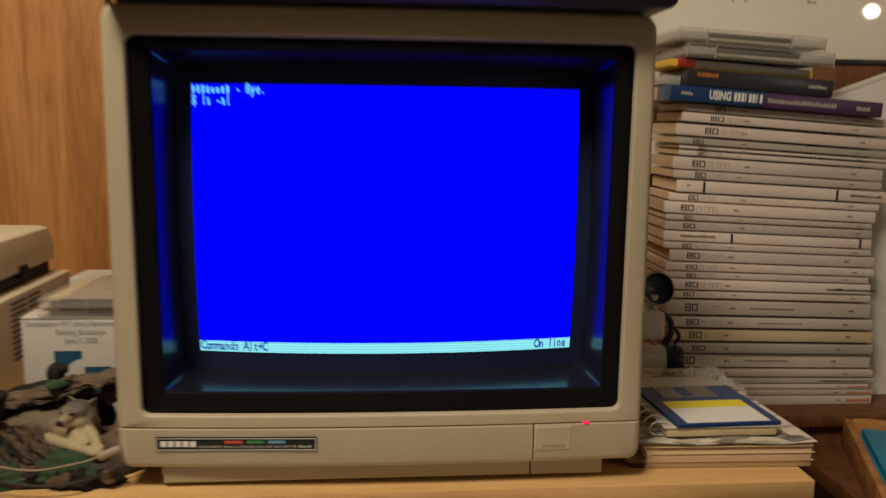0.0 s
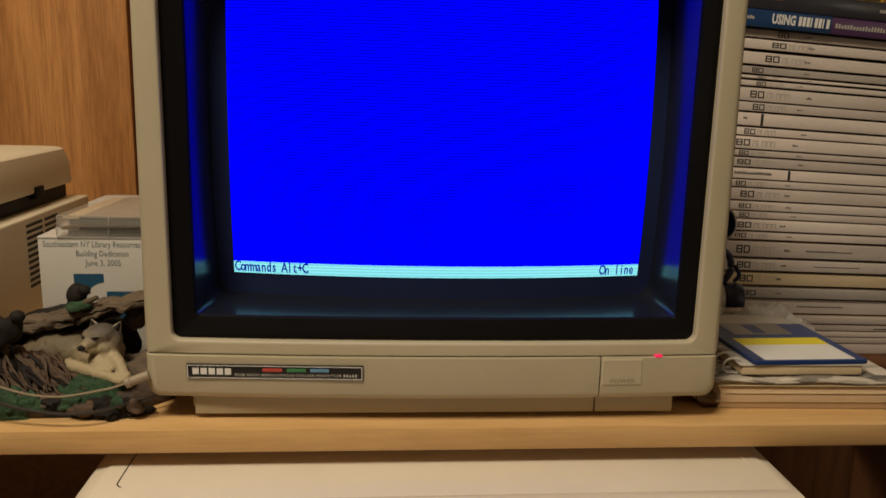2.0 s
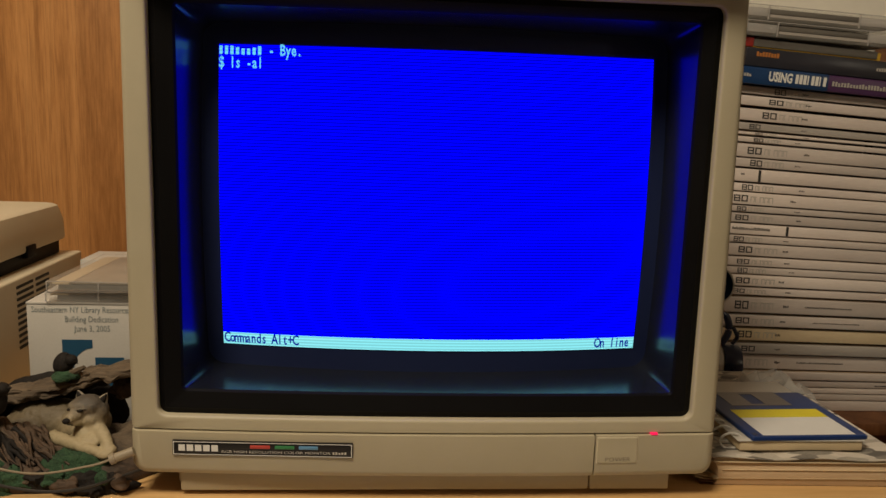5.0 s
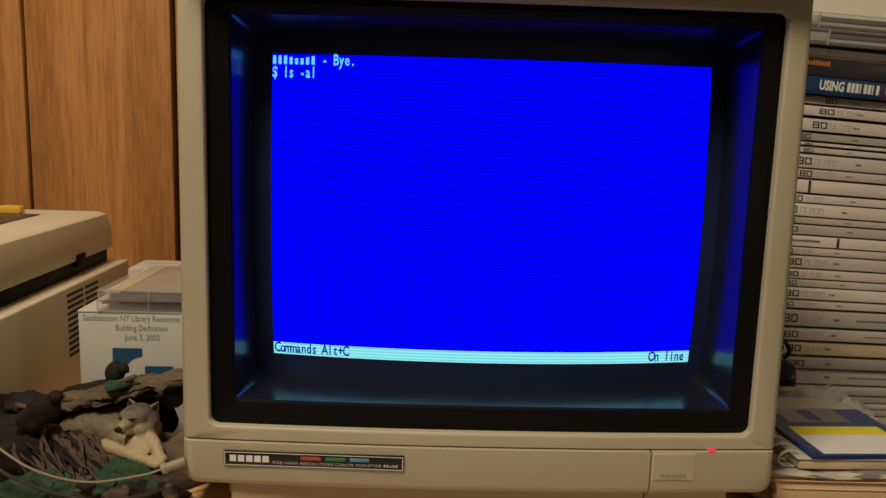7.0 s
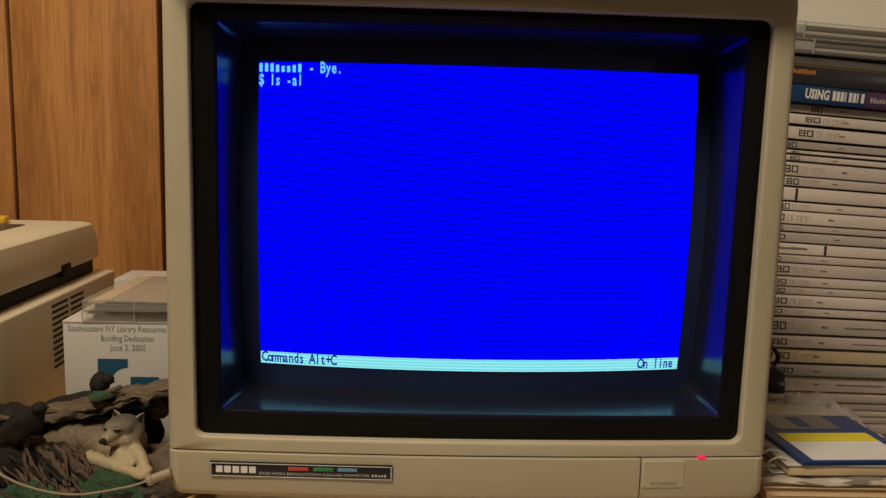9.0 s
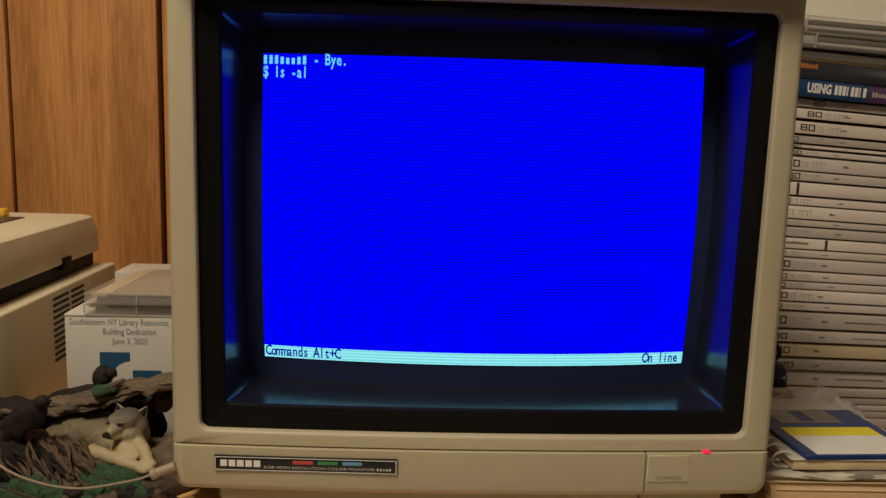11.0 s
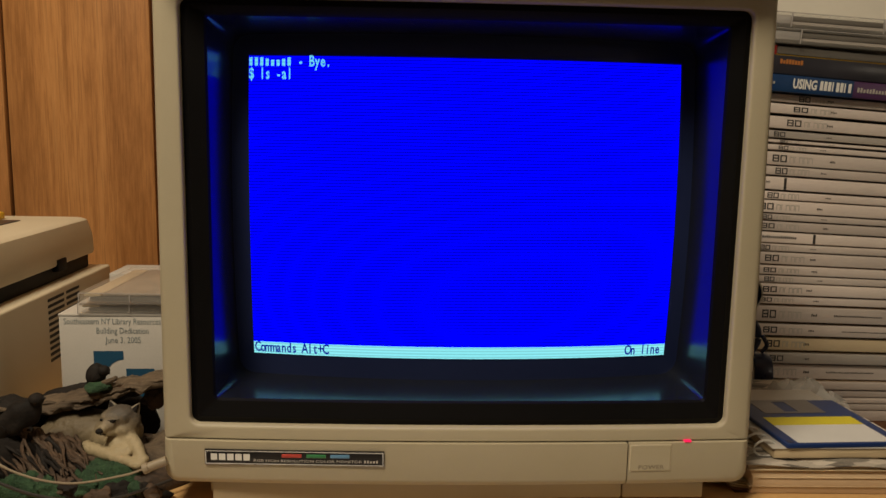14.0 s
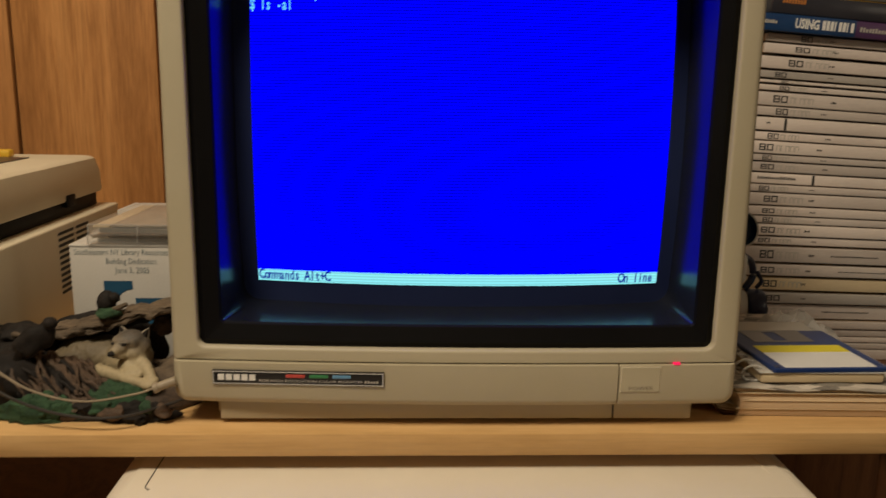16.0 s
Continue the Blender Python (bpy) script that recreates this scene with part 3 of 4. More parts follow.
    bd = put("badge", bowed(box(bx0, bx1, -0.0003, 0.0022, bz0, bz1, 0.0003)), BADGE, t, "black badge with silver outline and colour bars")
    bm = bmesh.new()
    e, w = 0.0006, 0.0005
    for q in ((bx0 + e, bx1 - e, bz0 + e, bz0 + e + w), (bx0 + e, bx1 - e, bz1 - e - w, bz1 - e), (bx0 + e, bx0 + e + w, bz0 + e + w, bz1 - e - w), (bx1 - e - w, bx1 - e, bz0 + e + w, bz1 - e - w)):
        flat(bm, *q)
    put("outline", bowed(face_camera_side(bm, -0.0007)), WHITEINK, bd)
    bw = bx1 - bx0
    bm = bmesh.new()
    rnd = random.Random(5)
    for k in range(5):
        x = bx0 + bw * (0.035 + 0.0455 * k)
        flat(bm, x, x + bw * 0.036, bz0 + 0.0033, bz0 + 0.0078)
    put("maker_mark", bowed(face_camera_side(bm, -0.0007)), WHITEINK, bd)
    bm = letters("RGB HIGH RESOLUTION COLOR MONITOR", 0, 0.0026, 1.0)
    wide = max(v.co.x for v in bm.verts)
    for v in bm.verts:
        v.co.x = v.co.x * bw * 0.605 / wide + bx0 + bw * 0.272
        v.co.z += bz0 + 0.0026
    put("lettering", bowed(face_camera_side(bm, -0.0007)), SILVER, bd)
    bm = bmesh.new()
    word_bars(bm, bx0 + bw * 0.888, bz0 + 0.0026, 5, bw * 0.0165, 0.0018, rnd)
    put("model_mark", bowed(face_camera_side(bm, -0.0007)), SILVER, bd)
    for a, b, m in ((0.43, 0.54, RED), (0.567, 0.675, GREEN), (0.70, 0.806, BLUE)):
        put("colour_bar", bowed(box(bx0 + bw * a, bx0 + bw * b, -0.0008, 0.0005, bz0 + 0.0058, bz0 + 0.0079, 0.0002)), m, bd)
    # black mask, hood and tube
    inner = (-0.1645, 0.1692, 0.0755, 0.3255)
    q = lambda out: rrect(inner[0] - out, inner[1] + out, inner[2] - out, inner[3] + out, 0.003 + max(0, out), 5, 16)
    hb = rrect(-0.1570, 0.1635, 0.0800, 0.3180, 0.012, 5, 16)
    put("mask", bowed(loft([at_y(h(0.004), 0.0135), at_y(h(-0.0002), 0.0084), at_y(h(-0.0035), 0.0077), at_y(h(-0.0042), 0.0070), at_y(q(0.0012), 0.0102), at_y(q(0.0), 0.0122)])), BLACK, t, "matt black screen surround")
    put("hood", bowed(loft([at_y(q(0.0), 0.0122), at_y(hb, 0.064)])), HOOD, t, "deep glossy black screen hood")
    tb = grid(-0.172, 0.178, 0.062, 0.334, 40, 32)
    put("tube", on_tube(tb, 0.0), TUBE, t, "dark curved picture tube glass")
    rx0, rx1, rz0, rz1 = -0.1466, 0.1534, 0.0952, 0.3050
    bar = rz0 + 0.0088
    ra = put("picture", on_tube(grid(rx0, rx1, bar, rz1, 48, 36), 0.0006), RASTER, t, "glowing blue screen picture")
    put("status_bar", on_tube(grid(rx0, rx1, rz0, bar, 48, 2), 0.0006), BAR, ra, "bright cyan status bar")
    cell, row = (rx1 - rx0) / 79.0, (rz1 - rz0) / 24.3
    def line(text, col, line_no, material=GLYPH):
        bm = letters(text, cell, 0.0106, 0.66, 0.00022)
        for v in bm.verts:
            v.co.x += rx0 + col * cell
            v.co.z += rz1 - (line_no + 0.82) * row
        put("writing", on_tube(bm, 0.0010), material, ra)
    bm = bmesh.new()
    word_bars(bm, rx0 + cell * 0.1, rz1 - 0.82 * row, 8, cell, row * 0.66, random.Random(3), 0.58)
    put("program_mark", on_tube(bm, 0.0010), GLYPH, ra)
    line("- Bye.", 9, 0)
    line("$ ls -al", 0, 1)
    bm = letters("Commands Alt+C", cell, 0.0106, 0.66, 0.00022)
    for v in bm.verts:
        v.co.x += rx0 + 0.3 * cell
        v.co.z += rz0 + 0.0016
    put("writing", on_tube(bm, 0.0010), INK, ra)
    bm = letters("On line", cell, 0.0106, 0.66, 0.00022)
    for v in bm.verts:
        v.co.x += rx0 + 71 * cell
        v.co.z += rz0 + 0.0016
    put("writing", on_tube(bm, 0.0010), INK, ra)


build_monitor()


def build_top_box():
    t = thing("black_case", (0.0, 0.0, MZ + 0.3585), "black rounded plastic case lying on the monitor", "case")
    put("body", box(-0.19, 0.206, -0.022, 0.24, 0.0, 0.05, 0.007, 3), DARKBOX, t)


build_top_box()


# ---- magazines and what lies on them ----
def wedge(x0, x1, y0, y1, zl0, zl1, zr0, zr1):
    """A slab whose two ends differ in height."""
    bm = bmesh.new()
    v = [bm.verts.new(p) for p in ((x0, y0, zl0), (x1, y0, zr0), (x1, y1, zr0), (x0, y1, zl0), (x0, y0, zl1), (x1, y0, zr1), (x1, y1, zr1), (x0, y1, zl1))]
    for f in ((3, 2, 1, 0), (4, 5, 6, 7), (0, 1, 5, 4), (1, 2, 6, 5), (2, 3, 7, 6), (3, 0, 4, 7)):
        bm.faces.new([v[k] for k in f])
    return bm


STACK_X, STACK_Y, LEDGE = 0.42, 0.462, 0.8035
LEVELS = [1.220, 1.209, 1.194, 1.176, 1.165, 1.159, 1.150, 1.132, 1.120, 1.101, 1.090, 1.073, 1.064, 1.050, 1.035, 1.025, 1.008, 0.995, 0.985, 0.969, 0.957, 0.934, 0.916, 0.896, 0.879, 0.858, 0.846, 0.836, 0.828, 0.819, 0.8115]
LEFTS = [0.396, 0.394, 0.388, 0.388, 0.392, 0.392, 0.385, 0.386, 0.391, 0.382, 0.376, 0.379, 0.379, 0.379, 0.379, 0.388, 0.383, 0.382, 0.382, 0.386, 0.386, 0.388, 0.392, 0.398, 0.392, 0.397, 0.40, 0.396, 0.402, 0.4]


def slope(z):
    return -math.tan(radians(0.4 + 3.4 * (z - LEDGE) / 0.42))


def level_at(z, x):
    return max(LEDGE, z + slope(z) * (x - STACK_X))


def build_magazines():
    rnd = random.Random(11)
    for n, (hi, lo) in enumerate(zip(LEVELS, LEVELS[1:])):
        x0 = LEFTS[n]
        x1 = x0 + 0.293 + rnd.uniform(-0.004, 0.004)
        y0 = STACK_Y + rnd.uniform(-0.003, 0.004)
        tall = hi - lo
        gap = (0.0034 if n in (1, 2, 7, 8, 9, 14, 20, 21, 22, 23) else 0.0020) if tall > 0.012 else 0.0026 if n in (3, 4, 5) else 0.0014
        binder, tan, grey, thin = n in (8, 13), n == 22, n in (3, 23), n >= 26
        name = ("white magazine with plain worn spine, pressed in a tall stack" if not (binder or tan or grey or thin) else
                "white bound volume with black spine ticks in the stack" if binder else
                "tan-spined magazine in the tall stack" if tan else
                "grey-spined magazine in the tall stack" if grey else "thin white magazine near the foot of the stack")
        t = thing("magazine", (0, 0, 0), name, "magazine", "stacked magazines")
        cover = TAN if tan else GREY if grey else PAPER
        zl0, zl1 = level_at(lo, x0) + gap * 0.5, level_at(hi, x0) - gap * 0.5
        zr0, zr1 = level_at(lo, x1) + gap * 0.5, max(level_at(lo, x1) + gap * 0.5 + 0.003, level_at(hi, x1) - gap * 0.5)
        if n == len(LEVELS) - 2:
            zl0 = zr0 = LEDGE
        bm = wedge(x0, x1, y0, y0 + 0.006, zl0, zl1, zr0, zr1)
        bmesh.ops.bevel(bm, geom=list(bm.edges), offset=min(0.0011, tall * 0.1), segments=2, profile=0.5, affect="EDGES")
        put("spine", bm, cover, t)
        put("page_block", wedge(x0 + 0.0015, x1 - 0.0015, y0 + 0.0062, y0 + 0.104, zl0 + 0.0005, zl1 - 0.0005, zr0 + 0.0005, zr1 - 0.0005), PAGES, t)
        def printed(name, bm, m):
            face_camera_side(bm, y0 - 0.00025)
            for v in bm.verts:
                # v.co.z is a share of the spine's height
                k = (v.co.x - x0) / (x1 - x0)
                a, b = zl0 + (zr0 - zl0) * k, zl1 + (zr1 - zl1) * k
                v.co.z = a + (b - a) * v.co.z
            tagged(put(name, bm, m, t), kind="stuff" if name == "spine_print" else "")
        start = x0 + rnd.uniform(0.022, 0.031) + (0.012 if n < 3 else 0)
        if binder:
            for x in ((0.4265, 0.6125) if n == 8 else (0.472, 0.655)):
                printed("spine_tick", flat(bmesh.new(), x, x + 0.0034, 0.03, 0.97), DARKINK)
            bm = bmesh.new()
            if n == 8:
                word_bars(bm, 0.404, 0.5, 4, 0.0013, 0.16, rnd)
                word_bars(bm, 0.633, 0.42, 16, 0.0028, 0.2, rnd, 0.8)
            else:
                word_bars(bm, 0.402, 0.42, 19, 0.0026, 0.28, rnd, 0.7)
            printed("spine_print", bm, DARKINK)
        elif not thin and n != 25:
            lo_, hi_ = (0.24, 0.78) if tall > 0.012 else (0.14, 0.86)
            bm = bmesh.new()
            w = min(0.0090, 0.0080 * tall / 0.016 + 0.0016)
            e, ez = w * 0.19, (hi_ - lo_) * 0.18
            for k in range(2):
                a = start + k * w * 1.08
                b = a + w * 0.92
                for q in ((a, b, lo_, lo_ + ez), (a, b, hi_ - ez, hi_), (a, a + e, lo_ + ez, hi_ - ez), (b - e, b, lo_ + ez, hi_ - ez)):
                    flat(bm, *q)
                if k == 0:
                    flat(bm, a + e, b - e, (lo_ + hi_) / 2 - ez / 2, (lo_ + hi_) / 2 + ez / 2)
            printed("title_mark", bm, DARKINK)
            bm = bmesh.new()
            a = start + w * 2.4
            for k in range(5):
                c = a + k * w * 0.66
                ww = w * (0.2 if k == 1 else 0.58)
                flat(bm, c, c + ww, hi_ - ez * 0.7 - 0.08, hi_ - 0.08)
                flat(bm, c, c + e * 0.5, lo_, hi_ - ez * 0.7 - 0.08)
                if k != 1:
                    flat(bm, c + ww - e * 0.5, c + ww, lo_, hi_ - ez * 0.7 - 0.08)
            printed("title_print", bm, FAINT if n % 3 else GREYINK)
        bm = bmesh.new()
        if not binder:
            word_bars(bm, 0.473 + rnd.uniform(-0.006, 0.01), 0.42, 4, 0.0019, 0.17, rnd, 0.7)
            word_bars(bm, 0.64 + rnd.uniform(-0.012, 0.01), 0.42, 4, 0.0019, 0.17, rnd, 0.7)
        if n in (20, 21, 24):
            word_bars(bm, 0.505 + 0.012 * (n == 21), 0.45, 30, 0.0021, 0.11, rnd, 0.7)
        if n in (18, 26):
            word_bars(bm, 0.612, 0.3, 30, 0.0024, 0.2, rnd, 0.9)
        if len(bm.faces):
            printed("spine_print", bm, DARKINK)
        else:
            bm.free()
        if n in (27, 28, 29):
            bm = bmesh.new()
            flat(bm, 0.655, 0.69, 0.3, 0.6)
            printed("spine_print", bm, REDINK)


build_magazines()


def build_stack_top():
    rnd = random.Random(4)
    ang = 3.9
    z = level_at(1.220, 0.372) + 0.0012
    # blue and purple manual
    t = thing("manual", (0.372, 0.452, z), "blue and purple softcover manual on the magazine stack", "book", ry=ang)
    put("cover", box(0, 0.29, 0.0, 0.115, 0.0, 0.0195, 0.0012), PURPLE, t)
    put("spine_band", box(-0.0006, 0.1265, -0.0006, 0.05, -0.0003, 0.0198, 0.0012), BOOKBLUE, t, "blue part of the cover")
    put("page_block", box(-0.0009, 0.004, 0.052, 0.112, 0.0012, 0.0182), PAGES, t)
    bm = letters("USING", 0, 0.0155, 0.66, 0.0006)
    for v in bm.verts:
        v.co.x += 0.0510
        v.co.z += 0.0052
    put("lettering", face_camera_side(bm, -0.0008), WHITEINK, t)
    bm = bmesh.new()
    for k in range(8):
        flat(bm, 0.0845 + k * 0.0050, 0.0845 + k * 0.0050 + (0.0017 if k in (3, 6) else 0.0038), 0.0050, 0.0160)
    put("title_mark", face_camera_side(bm, -0.0008), WHITEINK, t)
    bm = word_bars(bmesh.new(), 0.131, 0.0068, 25, 0.0038, 0.0056, rnd, 0.7)
    word_bars(bm, 0.253, 0.0068, 6, 0.0032, 0.005, rnd, 0.8)
    word_bars(bm, 0.0135, 0.008, 5, 0.0032, 0.004, rnd, 0.8)
    put("small_print", face_camera_side(bm, -0.0008), GREYINK, t)
    z += 0.0205
    up = lambda x: -math.tan(radians(ang)) * (x - 0.372)
    # dark sleeve with an orange mark
    s = thing("software_box", (0.394, 0.456, z + up(0.394)), "dark plastic software box with an orange mark", "box", ry=ang)
    put("body", box(0, 0.2, 0.0, 0.112, 0.0, 0.0225, 0.002), DARKBOX, s)
    bm = word_bars(bmesh.new(), 0.013, 0.0125, 8, 0.0036, 0.0055, rnd, 0.8)
    put("print", face_camera_side(bm, -0.0003), ORANGE, s, "orange print")
    bm = word_bars(bmesh.new(), 0.165, 0.010, 8, 0.0032, 0.004, rnd, 0.8)
    put("print", face_camera_side(bm, -0.0003), GREYINK, s, "grey print")
    w = thing("clear_sleeve", (0.375, 0.475, z + up(0.375) + 0.0003), "clear plastic sleeve under the software box", "sleeve", ry=ang)
    put("body", box(-0.004, 0.018, 0.0, 0.095, 0.0, 0.012, 0.001), FROST, w)
    z += 0.0235
    e = thing("card_folder", (0.385, 0.463, z + up(0.385)), "yellow and red card folder in the stack", "folder", ry=ang)
    put("body", box(-0.012, 0.185, 0.004, 0.105, 0.0, 0.0095, 0.001), YELLOW, e)
    put("flap", box(-0.0005, 0.022, 0.002, 0.104, 0.0005, 0.0115, 0.001), REDCARD, e, "red flap")
    put("flap", box(0.0225, 0.18, 0.0025, 0.104, 0.0015, 0.0105, 0.001), TRAY, e, "dull brown flap")
    z += 0.0125
    for k, (dx, dy) in enumerate(((0.0, 0.0), (-0.010, 0.006))):
        c = thing("disc_case", (0.392 + dx, 0.456 + dy, z + up(0.392 + dx) + k * 0.0195), "clear plastic disc case with grey tray on the stack", "disc case", "disc cases on the stack", ry=ang * 0.8)
        case_parts(c, 0.2, 0.125, 0.0185)


def case_parts(t, w, d, h):
    """A clear disc case: lid, base, grey tray, paper slip and disc."""
    put("base", box(0, w, 0, d, 0, h * 0.22, 0.0006), CLEAR, t)
    put("lid", box(0, w, 0, d, h * 0.80, h, 0.0006), CLEAR, t, "clear lid")
    put("slip", box(0.003, w - 0.003, 0.0022, d - 0.003, h * 0.24, h * 0.42), GREY, t, "printed paper slip")
    put("tray", box(w * 0.2, w * 0.76, 0.0016, d - 0.003, h * 0.44, h * 0.76, 0.0006), TRAY, t, "grey tray")
    put("edge", box(0.0004, w * 0.19, 0.0006, d, h * 0.24, h * 0.78, 0.0006), FROST, t, "frosted edge")
    for x in (0.0, w * 0.192, w * 0.764, w - 0.0012):
        put("rib", box(x, x + 0.0012, -0.0006, 0.002, h * 0.04, h * 0.96, 0.0002), FROST, t, "pale moulded rib")
    put("rim", box(0.0015, w - 0.0015, -0.0005, 0.0004, h * 0.94, h * 0.985), FROST, t, "pale lid edge")
    put("edge", box(w * 0.77, w - 0.0004, 0.0006, d, h * 0.24, h * 0.78, 0.0006), FROST, t, "frosted edge")


build_stack_top()


def build_behind_stack():
    t = thing("leaning_board", (0.631, 0.575, 0.8035), "brown wooden board with a black rim leaning on the wall", "board")
    put("panel", box(0.0, 0.32, 0.0, 0.008, 0.0, 0.479, 0.001), OAK, t)
    put("rim", box(-0.002, 0.322, -0.003, 0.010, 0.4793, 0.487, 0.0015), DARKBOX, t, "black rim")
    c = thing("white_carton", (0.612, 0.5, 0.8035), "white card carton with a slanted top beside the magazines", "carton")
    put("body", wedge(0.0, 0.16, 0.0, 0.03, 0.0, 0.428, 0.0, 0.486), WHITEP, c)
    put("flap", wedge(0.0, 0.16, -0.001, 0.031, 0.4283, 0.4300, 0.4863, 0.488), WHITEP, c)


build_behind_stack()


# ---- book, notebook and diskette ----
def lean(bm):
    """The worn book has slipped out of square."""
    for v in bm.verts:
        v.co.x -= 0.075 * max(0.0, v.co.y)
    return bm


def build_book_pile():
    t = thing("thick_paperback", (0.209, 0.0265, SHELF), "thick worn paperback with yellowed page edges on the shelf", "book", rz=-1.0)
    h = 0.0200
    bm = bmesh.new()
    # page block bulging a little at its front edge
    prof = [(0.0, 0.0), (-0.0015, h * 0.3), (-0.001, h * 0.65), (0.002, h)]
    rows = []
    for dy, z in prof:
        rows.append([bm.verts.new((x, y, z + 0.0006)) for x, y in ((0.006 - dy, 0.0 + dy), (0.146 + dy, 0.0 + dy), (0.146, 0.20), (0.004, 0.20))])
    for a, b in zip(rows, rows[1:]):
        for k in range(4):
            bm.faces.new((a[k], a[(k + 1) % 4], b[(k + 1) % 4], b[k]))
    bm.faces.new(rows[0][::-1])
    bm.faces.new(rows[-1])
    bmesh.ops.recalc_face_normals(bm, faces=bm.faces)
    put("page_block", lean(bm), PAGES, t, "yellowed page block")
    # curled covers
    rnd = random.Random(8)
    def sheet(z, curl, thick, m, name):
        n = 16
        g = [[(x, y) for x in [0.0 + 0.149 * i / n for i in range(n + 1)]] for y in (-0.002, 0.02, 0.1, 0.2)]
        def zz(x, y):
            return z + curl * (0.0016 * math.sin(x * 95.0) + 0.0022 * max(0, (0.03 - x) / 0.03) ** 2) * (1 if y < 0.03 else 0.3)
        bm = bmesh.new()
        lay = [[[bm.verts.new((x, y, zz(x, y) + s)) for x, y in row] for row in g] for s in (0, thick)]
        for s in (0, 1):
            for a, b in zip(lay[s], lay[s][1:]):
                for i in range(n):
                    bm.faces.new((a[i], a[i + 1], b[i + 1], b[i]))
        for i in range(n):
            bm.faces.new((lay[0][0][i], lay[0][0][i + 1], lay[1][0][i + 1], lay[1][0][i]))
        for k in range(3):
            for i in (0, n):
                bm.faces.new((lay[0][k][i], lay[0][k + 1][i], lay[1][k + 1][i], lay[1][k][i]))
        bmesh.ops.recalc_face_normals(bm, faces=bm.faces)
        put(name, lean(bm), m, t)
    sheet(h + 0.0014, 0.55, 0.0006, NEWS, "cover")
    for z, a, b in ((0.0062, 0.004, 0.147), (0.0128, 0.010, 0.1475), (0.0186, 0.003, 0.146)):
        put("loose_page", wedge(a, b, -0.0016 - 0.0004, 0.02, z, z + 0.0002, z + 0.0004, z + 0.0006), TAN, t, "pale loose page edge")
    # bottom cover in dark brown that stands for the shade under the curl
    put("cover", lean(box(-0.004, 0.146, 0.001, 0.2, 0.0, 0.0005)), OAK, t, "bottom cover darkened for shade")
    # pages that curl out at the worn end, the lowest darkened for shade
    for k, m in enumerate((OAK, PAGES, TAN, PAGES, CARD)):
        reach, lift = 0.010 + 0.003 * k, 0.004 + 0.0034 * k
        line = spline([(-reach, 0, lift + 0.004), (-reach * 0.72, 0, lift * 0.72), (-0.002, 0, lift * 0.42), (0.009, 0, lift * 0.3)], 5)
        loop = [(q.x, q.z + 0.0006) for q in line]
        loop += [(x, z + 0.0005) for x, z in reversed(loop)]
        put("curled_page", lean(loft([at_y(loop, 0.001 + 0.0015 * k), at_y(loop, 0.12)], True, True)), m, t, "curled page in stained and shaded tones")
    # notebook with a plastic comb at its side
    nb = thing("notebook", (0.2300, 0.0330, SHELF + 0.0237), "small white comb-bound notebook on the paperback", "notebook", rz=2.0, ry=0.55)
    put("page_block", box(0.004, 0.1005, 0.0, 0.13, 0.0, 0.0078, 0.0014), TAN, nb)
    put("cover", box(0.002, 0.1015, -0.001, 0.131, 0.0079, 0.0083, 0.0002), CARD, nb)
    for k in range(9):
        y = 0.008 + k * 0.0135
        ring = [(0.001 + 0.0085 * math.cos(a), y, 0.0046 + 0.0062 * math.sin(a)) for a in [2 * math.pi * i / 14 for i in range(15)]]
        put("comb_ring", tube(ring, 0.0009, 6), WHITEP, nb)
    # diskette
    d = thing("diskette", (0.2425, 0.0312, SHELF + 0.0237 + 0.0084), "blue diskette with a yellow and white label", "diskette", rz=4.0, ry=0.55)
    g = lambda i: [(x, y) for x, y in rrect(i, 0.0925 - i, i, 0.0935 - i, 0.0016, 3)]
    hh = 0.0034
    shell = loft([[(x, y, z) for x, y in g(i)] for i, z in ((0.0006, 0.0), (0.0, 0.0006), (0.0, hh - 0.0006), (0.0006, hh))], True, True)
    put("shell", shell, DISK, d)
    put("label", box(0.0095, 0.0835, 0.0025, 0.037, hh, hh + 0.00015), LABELW, d, "white paper label")
    put("label_band", box(0.0095, 0.0835, 0.0372, 0.054, hh, hh + 0.00015), LABELY, d, "yellow label band")
    bm = box(0.016, 0.0345, 0.0625, 0.0936, hh, hh + 0.0003)
    box(0.046, 0.068, 0.0625, 0.0936, hh, hh + 0.0003, bm=bm)
    box(0.0345, 0.046, 0.0625, 0.066, hh, hh + 0.0003, bm=bm)
    box(0.0345, 0.046, 0.089, 0.0936, hh, hh + 0.0003, bm=bm)
    put("shutter", bm, STEEL, d, "metal shutter")
    put("write_tab", box(0.0025, 0.0065, 0.003, 0.0075, hh, hh + 0.0002), NAVY, d, "dark square notch")


build_book_pile()


